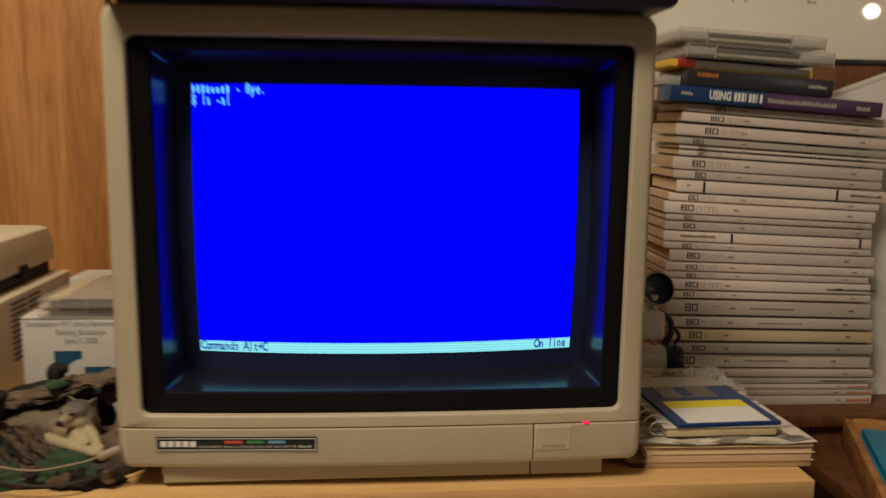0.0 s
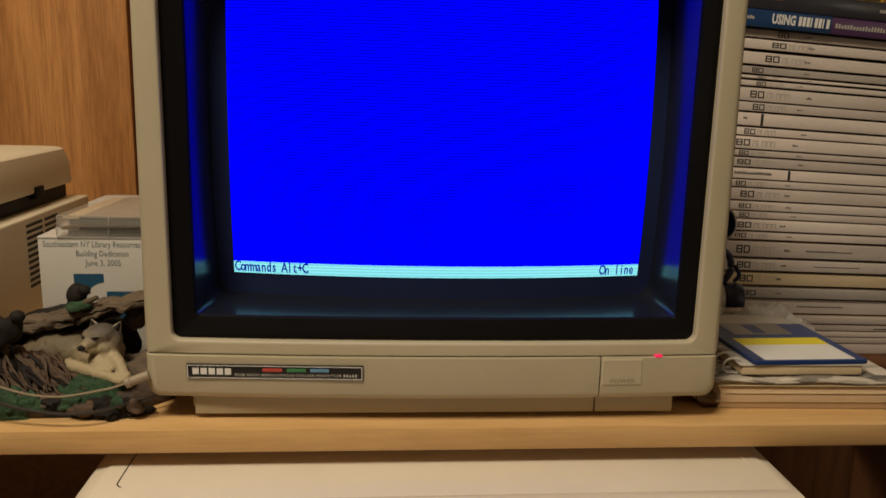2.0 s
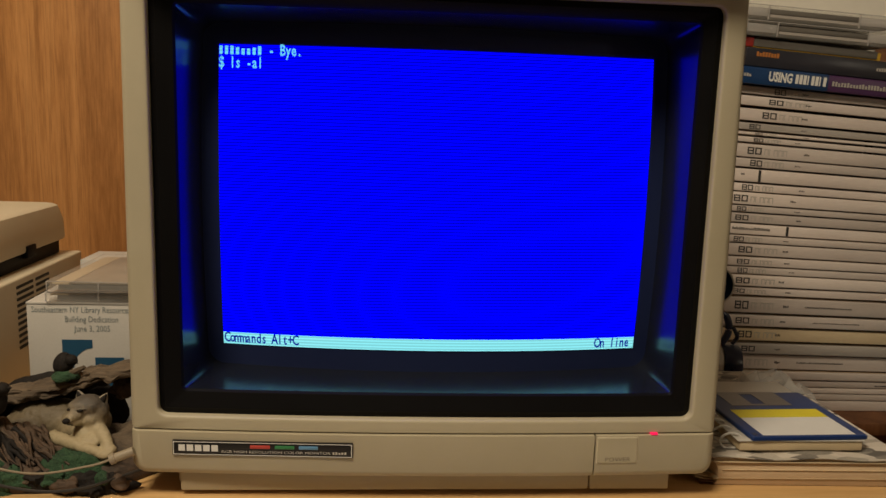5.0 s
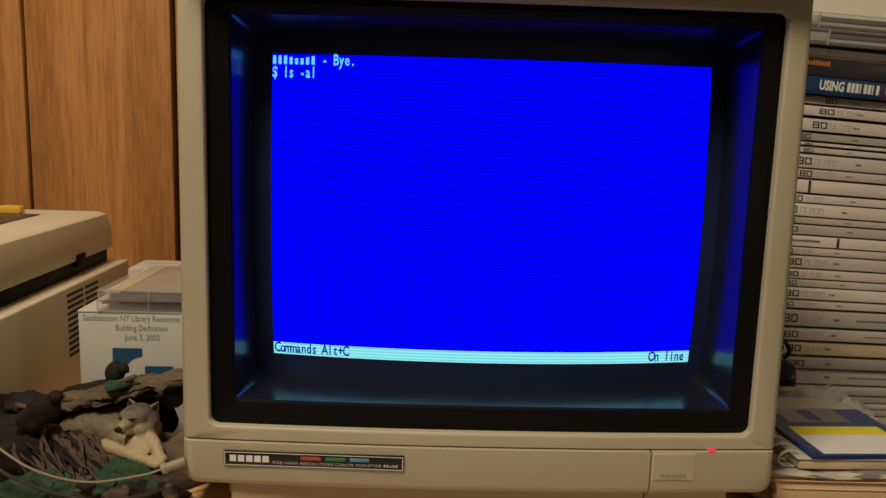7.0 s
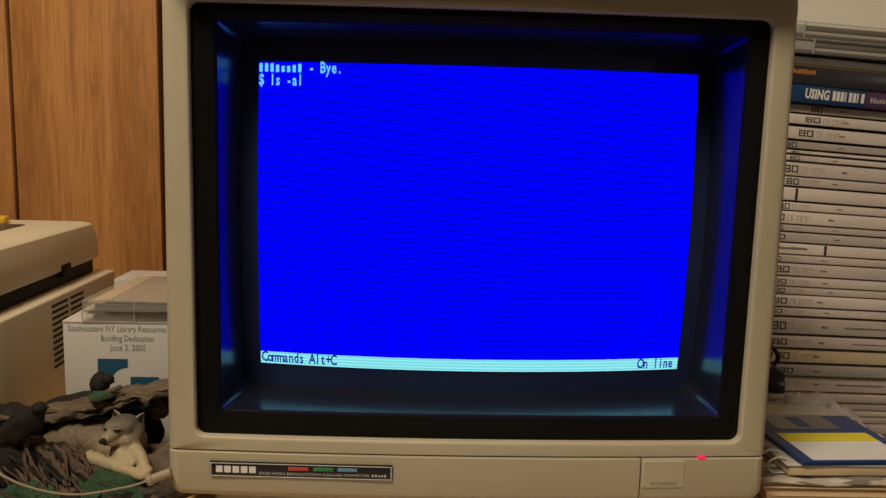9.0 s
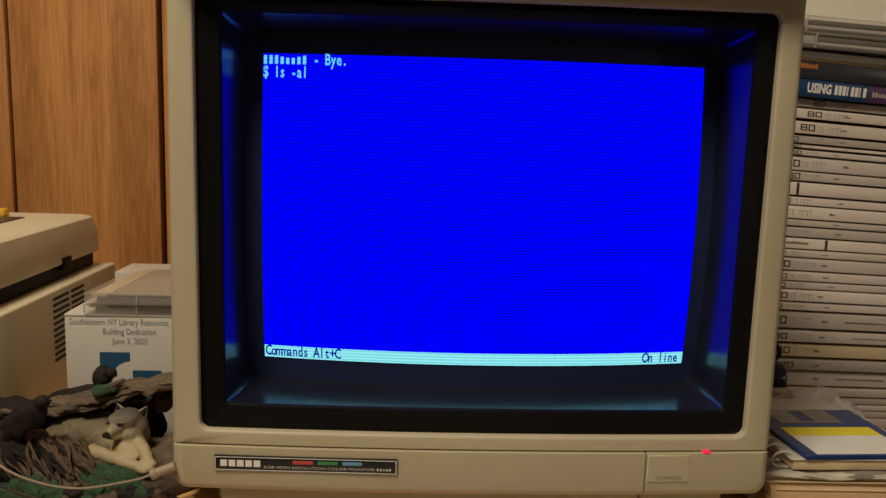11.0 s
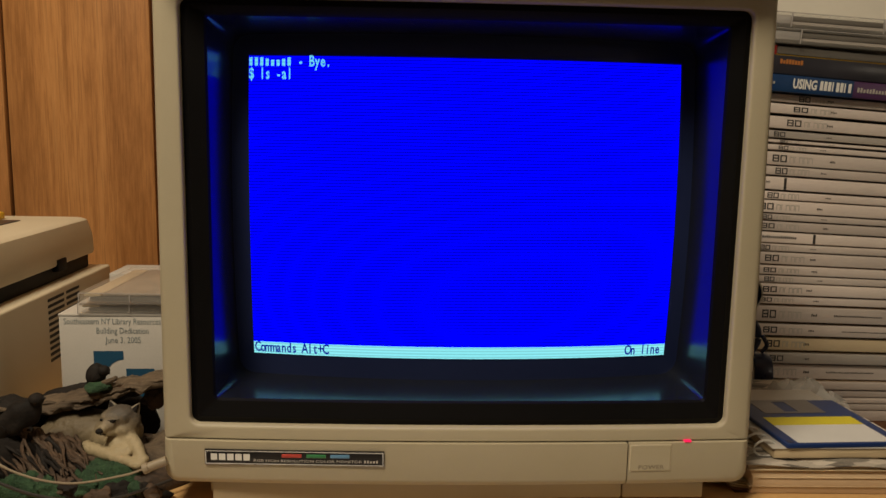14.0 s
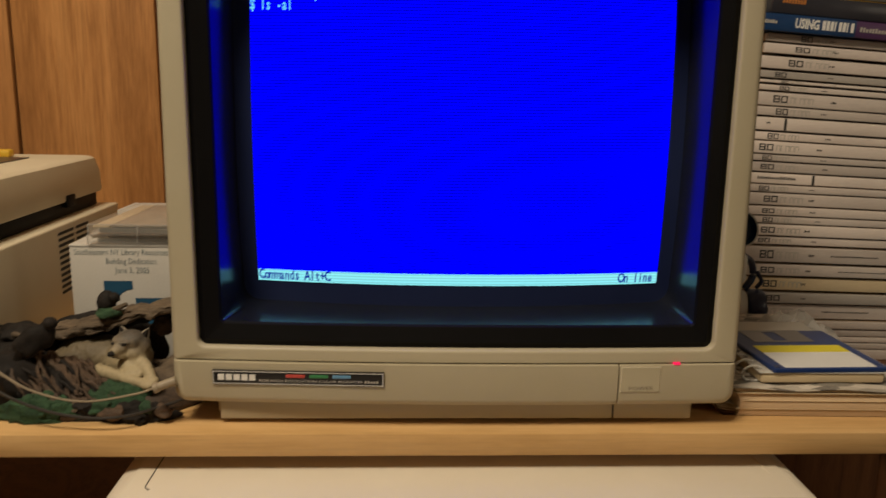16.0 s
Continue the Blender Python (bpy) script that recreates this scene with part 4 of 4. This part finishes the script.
def build_gadgets():
    # small white lens-like gadget with a dark cap, lying behind the notebook
    t = thing("toy_telescope", (0.2955, 0.235, SHELF), "white plastic toy scope with a navy cap and dish", "toy")
    m = pose(0.015, 0.03, 0.0185, 0, 90, -8)
    put("barrel", lathe([(0.0125, -0.06), (0.0165, -0.055), (0.0168, 0.0), (0.0165, 0.004)], 28, None, m), WHITEP, t)
    put("cap", lathe([(0.0178, 0.0045), (0.0186, 0.006), (0.0186, 0.020), (0.017, 0.0225), (0.012, 0.0232)], 28, None, m), NAVY, t, "ribbed navy cap")
    put("arm", tube(spline([(0.018, 0.03, 0.037), (0.025, 0.03, 0.05), (0.022, 0.03, 0.066), (0.008, 0.03, 0.075)]), 0.0036, 10), NAVY, t)
    put("arm", tube(spline([(0.03, 0.03, 0.038), (0.034, 0.028, 0.046), (0.028, 0.026, 0.056)]), 0.0022, 8), NAVY, t)
    put("body", box(-0.03, 0.012, 0.01, 0.05, 0.046, 0.078, 0.006, 3), WHITEP, t)
    dish = pose(0.006, 0.03, 0.1, 72, 0, 6)
    put("dish", lathe([(0.004, -0.012), (0.016, -0.006), (0.0185, 0.004), (0.0172, 0.0045), (0.015, -0.003), (0.003, -0.007)], 28, None, dish), CYANP, t, "deep blue dish")
    put("dish_rim", lathe([(0.0186, 0.0042), (0.0193, 0.0042), (0.0193, 0.0050), (0.0176, 0.0052), (0.0176, 0.0047), (0.0186, 0.0042)], 28, None, dish, False), GREYINK, t, "pale rim")
    put("stem", tube([(0.003, 0.034, 0.078), (0.005, 0.036, 0.092)], 0.006, 10), WHITEP, t)
    # crumpled film
    rnd = random.Random(21)
    w = thing("crumpled_wrapper", (0.285, 0.165, SHELF), "crumpled clear plastic wrapper beside the diskette", "wrapper")
    n = 15
    bm = bmesh.new()
    rows = []
    for j in range(n):
        row = []
        for i in range(n):
            u, v = i / (n - 1), j / (n - 1)
            hgt = 0.040 * math.sin(math.pi * u) ** 0.6 * math.sin(math.pi * (0.15 + 0.85 * v)) ** 0.8
            row.append(bm.verts.new((-0.01 + 0.1 * u + rnd.uniform(-1, 1) * 0.003, -0.01 + 0.06 * v + rnd.uniform(-1, 1) * 0.003, max(0.0008, hgt * rnd.uniform(0.6, 1.05)))))
        rows.append(row)
    for a, b in zip(rows, rows[1:]):
        for i in range(n - 1):
            bm.faces.new((a[i], a[i + 1], b[i + 1]))
            bm.faces.new((a[i], b[i + 1], b[i]))
    me = mesh_of("film", bm, FILM, smooth=False)
    ob = new("film", me)
    ob.parent = w


build_gadgets()


# ---- printer, box and figurine ----
def build_printer():
    t = thing("printer", (-0.36, 0.0, SHELF), "yellowed cream desktop printer with side vents on the shelf", "printer")
    # lower body
    put("body", box(-0.33, 0.005, 0.03, 0.345, 0.004, 0.1075, 0.0022, 3), PRINTER, t)
    for x in (-0.3, -0.03):
        for y in (0.06, 0.31):
            put("foot", box(x - 0.01, x + 0.01, y - 0.01, y + 0.01, 0.0, 0.0045), NAVY, t)
    # dark recess band and top cover
    put("band", box(-0.32, -0.0105, 0.035, 0.328, 0.1077, 0.128, 0.002), BLACK, t, "dark band under the cover")
    g = lambda i, z: [(x, y, z) for x, y in rrect(-0.335 + i, -0.006 - i, 0.02 + i, 0.337 - i, 0.008, 4)]
    put("cover", loft([g(0.001, 0.1225), g(0.0, 0.1245), g(0.0005, 0.143), g(0.004, 0.1575), g(0.007, 0.1595), g(0.010, 0.1602)], True, True), PRINTER, t)
    put("latch", box(-0.012, -0.0045, 0.243, 0.262, 0.117, 0.1285, 0.001), BLACK, t, "black latch notch")
    put("window", box(-0.25, -0.058, 0.13, 0.285, 0.1604, 0.1612), DARKBOX, t, "dark window in the cover")
    for k in range(11):
        z = 0.0435 + k * 0.0055
        put("vent", box(0.0046, 0.0056, 0.196, 0.228, z, z + 0.0026), SEAM, t)
    for k in range(5):
        z = 0.0765 + k * 0.0055
        put("vent", box(0.0046, 0.0056, 0.234, 0.262, z, z + 0.0026), SEAM, t)
    y = thing("yellow_block", (-0.462, 0.29, SHELF + 0.1602), "small yellow plastic block lying on the printer", "block")
    put("body", box(0, 0.022, 0, 0.012, 0, 0.0075, 0.0025), YELLOW, y)


build_printer()


def build_gift_box():
    t = thing("gift_box", (-0.3135, 0.122, SHELF), "white printed card box standing on the shelf", "box", rz=1.0)
    h = 0.106
    put("body", box(0.0, 0.104, 0.0, 0.104, 0.0, h - 0.002, 0.0008), CARD, t)
    put("lid", box(-0.0003, 0.1043, -0.0003, 0.1043, h - 0.0019, h, 0.0006), CARD, t)
    def text(s, x, z, width):
        bm = letters(s, 0, 0.0072)
        wide = max(v.co.x for v in bm.verts)
        for v in bm.verts:
            v.co.x = x + v.co.x * width / wide
            v.co.z += z
        put("lettering", face_camera_side(bm, -0.0003), TEXTINK, t)
    text("Southeastern NY Library Resources", 0.0038, h - 0.0083, 0.0765)
    text("Building Dedication", 0.0290, h - 0.0160, 0.0415)
    text("June 3, 2005", 0.0363, h - 0.0237, 0.0278)
    # teal shapes: a block with a round bite, and a bar
    bm = bmesh.new()
    pts = [(0.0262, h - 0.0305), (0.0262, h - 0.054)]
    pts += [(0.0498 - 0.0150 * math.cos(q), h - 0.054 + 0.0165 * math.sin(q)) for q in [radians(d) for d in (0, 18, 36, 54, 72, 90)]]
    pts += [(0.0498, h - 0.0305)]
    bm.faces.new([bm.verts.new((x, 0, z)) for x, z in pts])
    flat(bm, 0.0515, 0.074, h - 0.0515, h - 0.0452)
    flat(bm, 0.060, 0.074, h - 0.082, h - 0.060)
    put("print", face_camera_side(bm, -0.0003), TEALINK, t, "teal printed shapes")
    for k in range(2):
        c = thing("disc_case", (-0.2975 + 0.002 * k, 0.120 - 0.002 * k, SHELF + h + 0.0002 + k * 0.0092), "slim clear disc case with dark tray on the white box", "disc case", "disc cases on the white box", rz=2.0 - 3 * k)
        put("base", box(0, 0.142, 0, 0.118, 0, 0.0014, 0.0004), CLEAR, c)
        put("lid", box(0, 0.142, 0, 0.118, 0.0078, 0.0090, 0.0004), CLEAR, c, "clear lid")
        put("lid_front", box(0.0004, 0.1416, 0.0, 0.0012, 0.0016, 0.0077, 0.0003), CLEAR, c, "clear lid front")
        put("tray", box(0.008, 0.139, 0.003, 0.115, 0.0017, 0.0050, 0.0005), DARKTRAY, c, "dark grey tray")
        put("booklet", box(0.018, 0.139, 0.004, 0.114, 0.0060, 0.0072, 0.0003), BOOKLET, c, "brown printed booklet")
        put("spine_slip", box(0.003, 0.0165, 0.003, 0.115, 0.0052, 0.0068, 0.0003), TAN, c, "tan paper slip at the hinge")
        for x in (0.0, 0.040):
            put("rib", box(x, x + 0.0009, -0.0004, 0.0, 0.0008, 0.0086, 0.0001), FROST, c, "pale moulded rib")
        put("rim", box(0.001, 0.141, -0.0004, 0.0, 0.0080, 0.0088), FROST, c, "bright lid edge")
    p = thing("paper_sleeve", (-0.336, 0.29, SHELF), "beige paper carton behind the disc cases", "carton")
    put("body", box(0.0, 0.09, 0.0, 0.05, 0.0, 0.108, 0.001), CARD, p)


build_gift_box()


def welded(blobs, rods, voxel):
    """Merge rounded lumps into one smooth skin."""
    bm = bmesh.new()
    for c, r, rz, ry in blobs:
        bmesh.ops.create_uvsphere(bm, u_segments=24, v_segments=18, radius=1.0, matrix=pose(*c, 0, ry, rz) @ Matrix.Diagonal((*r, 1)))
    for points, r, ends in rods:
        tube(spline(points, 6), r, 16, bm, ends)
    me = bpy.data.meshes.new("skin")
    bm.to_mesh(me)
    bm.free()
    ob = new("skin", me)
    mod = ob.modifiers.new("weld", "REMESH")
    mod.mode, mod.voxel_size, mod.use_smooth_shade = "VOXEL", voxel, True
    soft = ob.modifiers.new("soften", "SMOOTH")
    soft.factor, soft.iterations = 0.5, 4
    got = bpy.data.meshes.new_from_object(ob.evaluated_get(bpy.context.evaluated_depsgraph_get()))
    bpy.data.objects.remove(ob)
    return got


def build_figurine():
    """One painted resin ornament: a hollow log over a mossy base, with a plain reclining animal shape."""
    BK, TW, MO, FD, DK, CO = range(6)
    skin = welded([
        # body, haunch and shoulder
        ((-0.008, 0.060, 0.0285), (0.036, 0.018, 0.0155), 0, 8),
        ((-0.030, 0.052, 0.0250), (0.019, 0.016, 0.0125), 0, 0),
        ((0.012, 0.052, 0.0290), (0.020, 0.016, 0.0135), 0, -10),
        # chest, neck and cheek ruff
        ((0.0215, 0.0350, 0.0290), (0.0108, 0.0100, 0.0085), 0, 0),
        ((0.0240, 0.0375, 0.0355), (0.0092, 0.0095, 0.0115), 0, 12),
        ((0.0270, 0.0270, 0.0265), (0.0110, 0.0090, 0.0060), 0, 0),
        ((0.0282, 0.0390, 0.0430), (0.0066, 0.0080, 0.0085), 0, 18),
        ((0.0235, 0.0340, 0.0400), (0.0070, 0.0070, 0.0060), 0, 0),
        # skull and brow
        ((0.0208, 0.0378, 0.0484), (0.0114, 0.0105, 0.0078), 0, 0),
        ((0.0165, 0.0330, 0.0500), (0.0074, 0.0064, 0.0042), 0, 0),
        # paws
        ((0.0415, 0.0108, 0.0232), (0.0058, 0.0048, 0.0034), 20, 0),
        ((0.0440, 0.0140, 0.0250), (0.0046, 0.0046, 0.0034), 20, 0)],
        [([(0.0190, 0.0325, 0.0462), (0.0155, 0.0275, 0.0446), (0.0126, 0.0222, 0.0430)], 0.0058, (1.0, 0.56)),
         ([(0.0215, 0.0320, 0.0408), (0.0175, 0.0275, 0.0400), (0.0142, 0.0240, 0.0392)], 0.0036, (1.0, 0.60)),
         ([(-0.004, 0.034, 0.0265), (0.018, 0.022, 0.0250), (0.039, 0.0115, 0.0234)], 0.0042, (1.2, 0.85)),
         ([(0.027, 0.035, 0.0330), (0.0360, 0.025, 0.0305), (0.0430, 0.0145, 0.0258)], 0.0044, (1.3, 0.85))], 0.0010)
    for v in skin.vertices:
        v.co += v.normal * (0.0005 * noise.noise(Vector((v.co.x * 420, v.co.y * 420, v.co.z * 160))) + 0.00025 * noise.noise(v.co * 1100))
    bm = bmesh.new()
    rnd = random.Random(2)
    def blob(c, r, mat, rough=0.0, rz=0.0, ry=0.0, seg=14, freq=90.0):
        got = bmesh.ops.create_uvsphere(bm, u_segments=seg + 4, v_segments=seg, radius=1.0)["verts"]
        m = pose(*c, 0, ry, rz) @ Matrix.Diagonal((*r, 1))
        for v in got:
            p = m @ v.co
            if rough:
                p += (p - Vector(c)).normalized() * rough * noise.noise(p * freq)
            v.co = p
        for f in {f for v in got for f in v.link_faces}:
            f.material_index = mat
    def rod(points, r, mat, ends=(1, 1), rough=0.0, n=10, freq=120.0):
        before = set(bm.faces)
        tube(points, r, n, bm, ends)
        for f in set(bm.faces) - before:
            f.material_index = mat
            for v in f.verts:
                if rough:
                    v.co += Vector((noise.noise(v.co * freq), noise.noise(v.co * freq + Vector((7, 0, 0))), noise.noise(v.co * freq + Vector((0, 9, 0))))) * rough * 0.25
    # ears: hollow triangles with a dark inner face
    for root, tip, wide, mat in (((0.0292, 0.0400, 0.0490), (0.0340, 0.0405, 0.0568), 0.0048, FD), ((0.0150, 0.0415, 0.0520), (0.0122, 0.0430, 0.0578), 0.0042, FD)):
        root, tip = Vector(root), Vector(tip)
        side = (tip - root).cross(Vector((0, 1, 0))).normalized()
        for back, scale, m in ((0.0, 1.0, mat), (-0.0012, 0.62, DK)):
            loops = []
            for k in range(7):
                u = k / 6
                c = root + (tip - root) * u * (0.9 + 0.1 * scale) + Vector((0, back, 0))
                r = wide * scale * (1 - u) ** 0.8 + 0.0003
                loops.append([tuple(c + side * r * math.cos(a) + Vector((0, 0.0022 * (1 - 0.7 * u) * math.sin(a), 0))) for a in [2 * math.pi * q / 12 for q in range(12)]])
            before = set(bm.faces)
            loft(loops, True, True, bm)
            for f in set(bm.faces) - before:
                f.material_index = m
    # nose, mouth and eyes
    blob((0.0122, 0.0208, 0.0430), (0.0027, 0.0022, 0.0021), DK, seg=10)
    rod([(0.0128, 0.0206, 0.0405), (0.0150, 0.0226, 0.0402), (0.0186, 0.0262, 0.0408)], 0.00045, DK, (1, 1), 0, 6)
    blob((0.0112, 0.0292, 0.0484), (0.0017, 0.0016, 0.0011), DK, seg=8)
    blob((0.0196, 0.0270, 0.0484), (0.0024, 0.0018, 0.0012), DK, seg=8, ry=-12)
    rod([(0.0160, 0.0266, 0.0490), (0.0196, 0.0262, 0.0500), (0.0232, 0.0276, 0.0494)], 0.0007, FD, (1, 0.6), 0, 6)
    # base: earth, moss and the fill under the log's low end
    blob((0.0, 0.045, 0.004), (0.076, 0.048, 0.021), TW, 0.006, seg=26)
    blob((0.020, 0.015, 0.010), (0.026, 0.013, 0.0150), MO, 0.004, seg=26, freq=190)
    blob((-0.034, 0.006, 0.004), (0.030, 0.013, 0.0125), MO, 0.006, seg=26, freq=190)
    blob((0.010, 0.006, 0.002), (0.055, 0.010, 0.0100), DK, 0.006, seg=22, freq=140)
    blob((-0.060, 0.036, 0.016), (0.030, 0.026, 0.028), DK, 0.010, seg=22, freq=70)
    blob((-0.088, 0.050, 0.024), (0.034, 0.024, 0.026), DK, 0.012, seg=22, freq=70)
    blob((0.048, 0.050, 0.010), (0.024, 0.030, 0.017), BK, 0.008, seg=22)
    # roots sweeping down over the front
    for k in range(64):
        s = rnd.random()
        x, z = -0.062 + 0.052 * s, 0.040 - 0.010 * s
        a = (x + rnd.uniform(-0.010, 0.004), 0.034 + rnd.uniform(-0.006, 0.006), z + rnd.uniform(-0.006, 0.004))
        c = (x + rnd.uniform(0.012, 0.052) * (1 - 0.4 * s), 0.006 + rnd.uniform(-0.004, 0.008), 0.017 + rnd.uniform(-0.014, 0.004))
        b = ((a[0] + c[0]) / 2 + rnd.uniform(-0.005, 0.003), 0.019 + rnd.uniform(-0.006, 0.004), (a[2] + c[2]) / 2 + rnd.uniform(-0.002, 0.005))
        rod(spline([a, b, c], 6), rnd.uniform(0.0011, 0.0024), rnd.choice((TW, TW, TW, BK, DK)), (1.2, 0.35), 0.002, 8)
    for k in range(26):
        x = -0.045 + 0.0040 * k
        a = (x, 0.004 + rnd.uniform(-0.004, 0.002), 0.009 + rnd.uniform(-0.004, 0.006))
        c = (x + rnd.uniform(0.010, 0.024), rnd.uniform(-0.004, 0.004), 0.004 + rnd.uniform(-0.002, 0.009))
        if k % 3 == 0:
            rod([a, c], rnd.uniform(0.0012, 0.0022), rnd.choice((TW, DK, BK)), (1.0, 0.5), 0.004, 7)
        else:
            blob((x, rnd.uniform(-0.003, 0.004), rnd.uniform(0.003, 0.010)), (rnd.uniform(0.005, 0.011), 0.005, rnd.uniform(0.004, 0.007)), rnd.choice((MO, DK, TW, MO)), 0.004, rnd.uniform(-30, 30), seg=14, freq=210)
    # inside of the den: a dark mass whose colour stands for the shade
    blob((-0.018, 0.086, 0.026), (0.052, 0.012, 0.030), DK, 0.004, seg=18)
    # log: a rough slab that rises to one end
    top = [(-0.104, 0.062, 0.043), (-0.070, 0.061, 0.0450), (-0.036, 0.060, 0.0490), (0.006, 0.060, 0.0605), (0.031, 0.061, 0.0665), (0.050, 0.062, 0.0700), (0.066, 0.063, 0.0725)]
    loops = []
    path = spline(top, 12)
    for i, p in enumerate(path):
        k = i / len(path)
        n = 40
        thick = 0.0075 - 0.0040 * min(1, k * 1.6)
        loop = []
        for j in range(n):
            a = 2 * math.pi * j / n
            q = Vector((0, 0.0125 * math.cos(a), thick * math.sin(a)))
            w = p + q
            w += Vector((0, 0.0025, 0.0032)) * noise.noise(Vector((w.x * 22, w.y * 330, w.z * 330)))
            w.z += 0.0030 * noise.noise(Vector((w.x * 60, w.y * 60, 3.0))) + 0.002 * noise.noise(Vector((w.x * 210, w.y * 90, 8.0)))
            loop.append(tuple(w))
        loops.append(loop)
    before = set(bm.faces)
    loft(loops, True, True, bm)
    # the low end takes the dark tone
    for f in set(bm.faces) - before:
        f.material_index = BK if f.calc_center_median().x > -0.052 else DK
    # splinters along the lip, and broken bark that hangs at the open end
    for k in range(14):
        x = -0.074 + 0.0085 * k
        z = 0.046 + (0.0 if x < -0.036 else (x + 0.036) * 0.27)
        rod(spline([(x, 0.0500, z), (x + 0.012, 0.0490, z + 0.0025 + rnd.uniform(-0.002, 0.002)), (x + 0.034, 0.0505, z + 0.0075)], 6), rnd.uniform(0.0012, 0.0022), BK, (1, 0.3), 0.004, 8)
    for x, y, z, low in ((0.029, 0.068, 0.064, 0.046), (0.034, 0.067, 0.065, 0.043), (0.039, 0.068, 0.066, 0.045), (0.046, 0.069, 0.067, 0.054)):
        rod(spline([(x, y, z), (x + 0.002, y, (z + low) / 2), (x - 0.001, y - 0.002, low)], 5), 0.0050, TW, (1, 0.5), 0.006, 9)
    # dark rod along the log's underside, coloured as the shade there
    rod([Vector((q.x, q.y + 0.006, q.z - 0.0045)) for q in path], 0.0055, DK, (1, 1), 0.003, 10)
    # the two birds on the log, plain dark shapes
    blob((-0.0020, 0.0550, 0.0735), (0.0072, 0.0062, 0.0084), DK, 0.0012, ry=22)
    blob((0.0046, 0.0530, 0.0772), (0.0046, 0.0044, 0.0042), DK, 0.0006)
    rod([(0.0078, 0.0518, 0.0776), (0.0098, 0.0512, 0.0750)], 0.0013, DK, (1.0, 0.3), 0, 8)
    rod([(-0.0050, 0.0540, 0.0700), (-0.0085, 0.0535, 0.0655)], 0.0026, DK, (1.0, 0.4), 0, 8)
    blob((0.0010, 0.0500, 0.0660), (0.0100, 0.0070, 0.0036), MO, 0.003, freq=240)
    rod([(0.0060, 0.0500, 0.0680), (0.0150, 0.0500, 0.0720)], 0.0022, BK, (1.0, 0.7), 0.002, 8)
    blob((-0.0425, 0.022, 0.0530), (0.0175, 0.0085, 0.0100), DK, 0.004, ry=-44, seg=18)
    blob((-0.0290, 0.019, 0.0670), (0.0052, 0.0046, 0.0044), DK, 0.0005)
    rod([(-0.0255, 0.019, 0.0676), (-0.0222, 0.018, 0.0682)], 0.0018, DK, (1.0, 0.3), 0, 8)
    rod([(-0.0500, 0.020, 0.0470), (-0.0570, 0.021, 0.0370)], 0.0050, DK, (1.0, 0.6), 0.002, 9)
    before = set(bm.faces)
    bm.from_mesh(skin)
    bpy.data.meshes.remove(skin)
    for f in set(bm.faces) - before:
        f.material_index = CO
    for v in bm.verts:
        v.co.z = max(0.0, v.co.z)
    me = mesh_of("resin_ornament", bm, [BARK, TWIG, MOSS, FURD, DARKRESIN, COAT])
    ob = new("resin_ornament", me)
    ob.matrix_world = pose(-0.262, 0.012, SHELF)
    tagged(ob, "painted resin ornament of a log den with a pale reclining shape", "ornament")


build_figurine()


def build_cables():
    c = thing("cable", (0, 0, SHELF), "grey cable with a pale round plug before the ornament", "cable")
    pts = spline([(-0.40, 0.03, 0.075), (-0.36, 0.022, 0.062), (-0.313, 0.004, 0.037), (-0.285, -0.004, 0.027), (-0.255, -0.004, 0.0215), (-0.222, -0.003, 0.0265), (-0.2085, -0.002, 0.0305)], 8)
    put("lead", tube(pts, 0.0008, 8), CORD, c)
    m = pose(-0.2085, -0.002, 0.0305, 0, 72, 12)
    put("plug", lathe([(0.0015, 0.0), (0.0036, 0.0003), (0.0038, 0.0035), (0.0031, 0.004), (0.0031, 0.016)], 20, None, m), CORD, c, "pale round plug")
    d = thing("cable", (0, 0, SHELF), "thin black cable lying across the ornament's base", "cable")
    pts = spline([(-0.40, 0.02, 0.05), (-0.345, 0.012, 0.040), (-0.31, -0.001, 0.024), (-0.27, -0.007, 0.013), (-0.23, -0.004, 0.0105), (-0.19, 0.03, 0.012)], 8)
    put("lead", tube(pts, 0.0011, 8), CORDD, d)


build_cables()
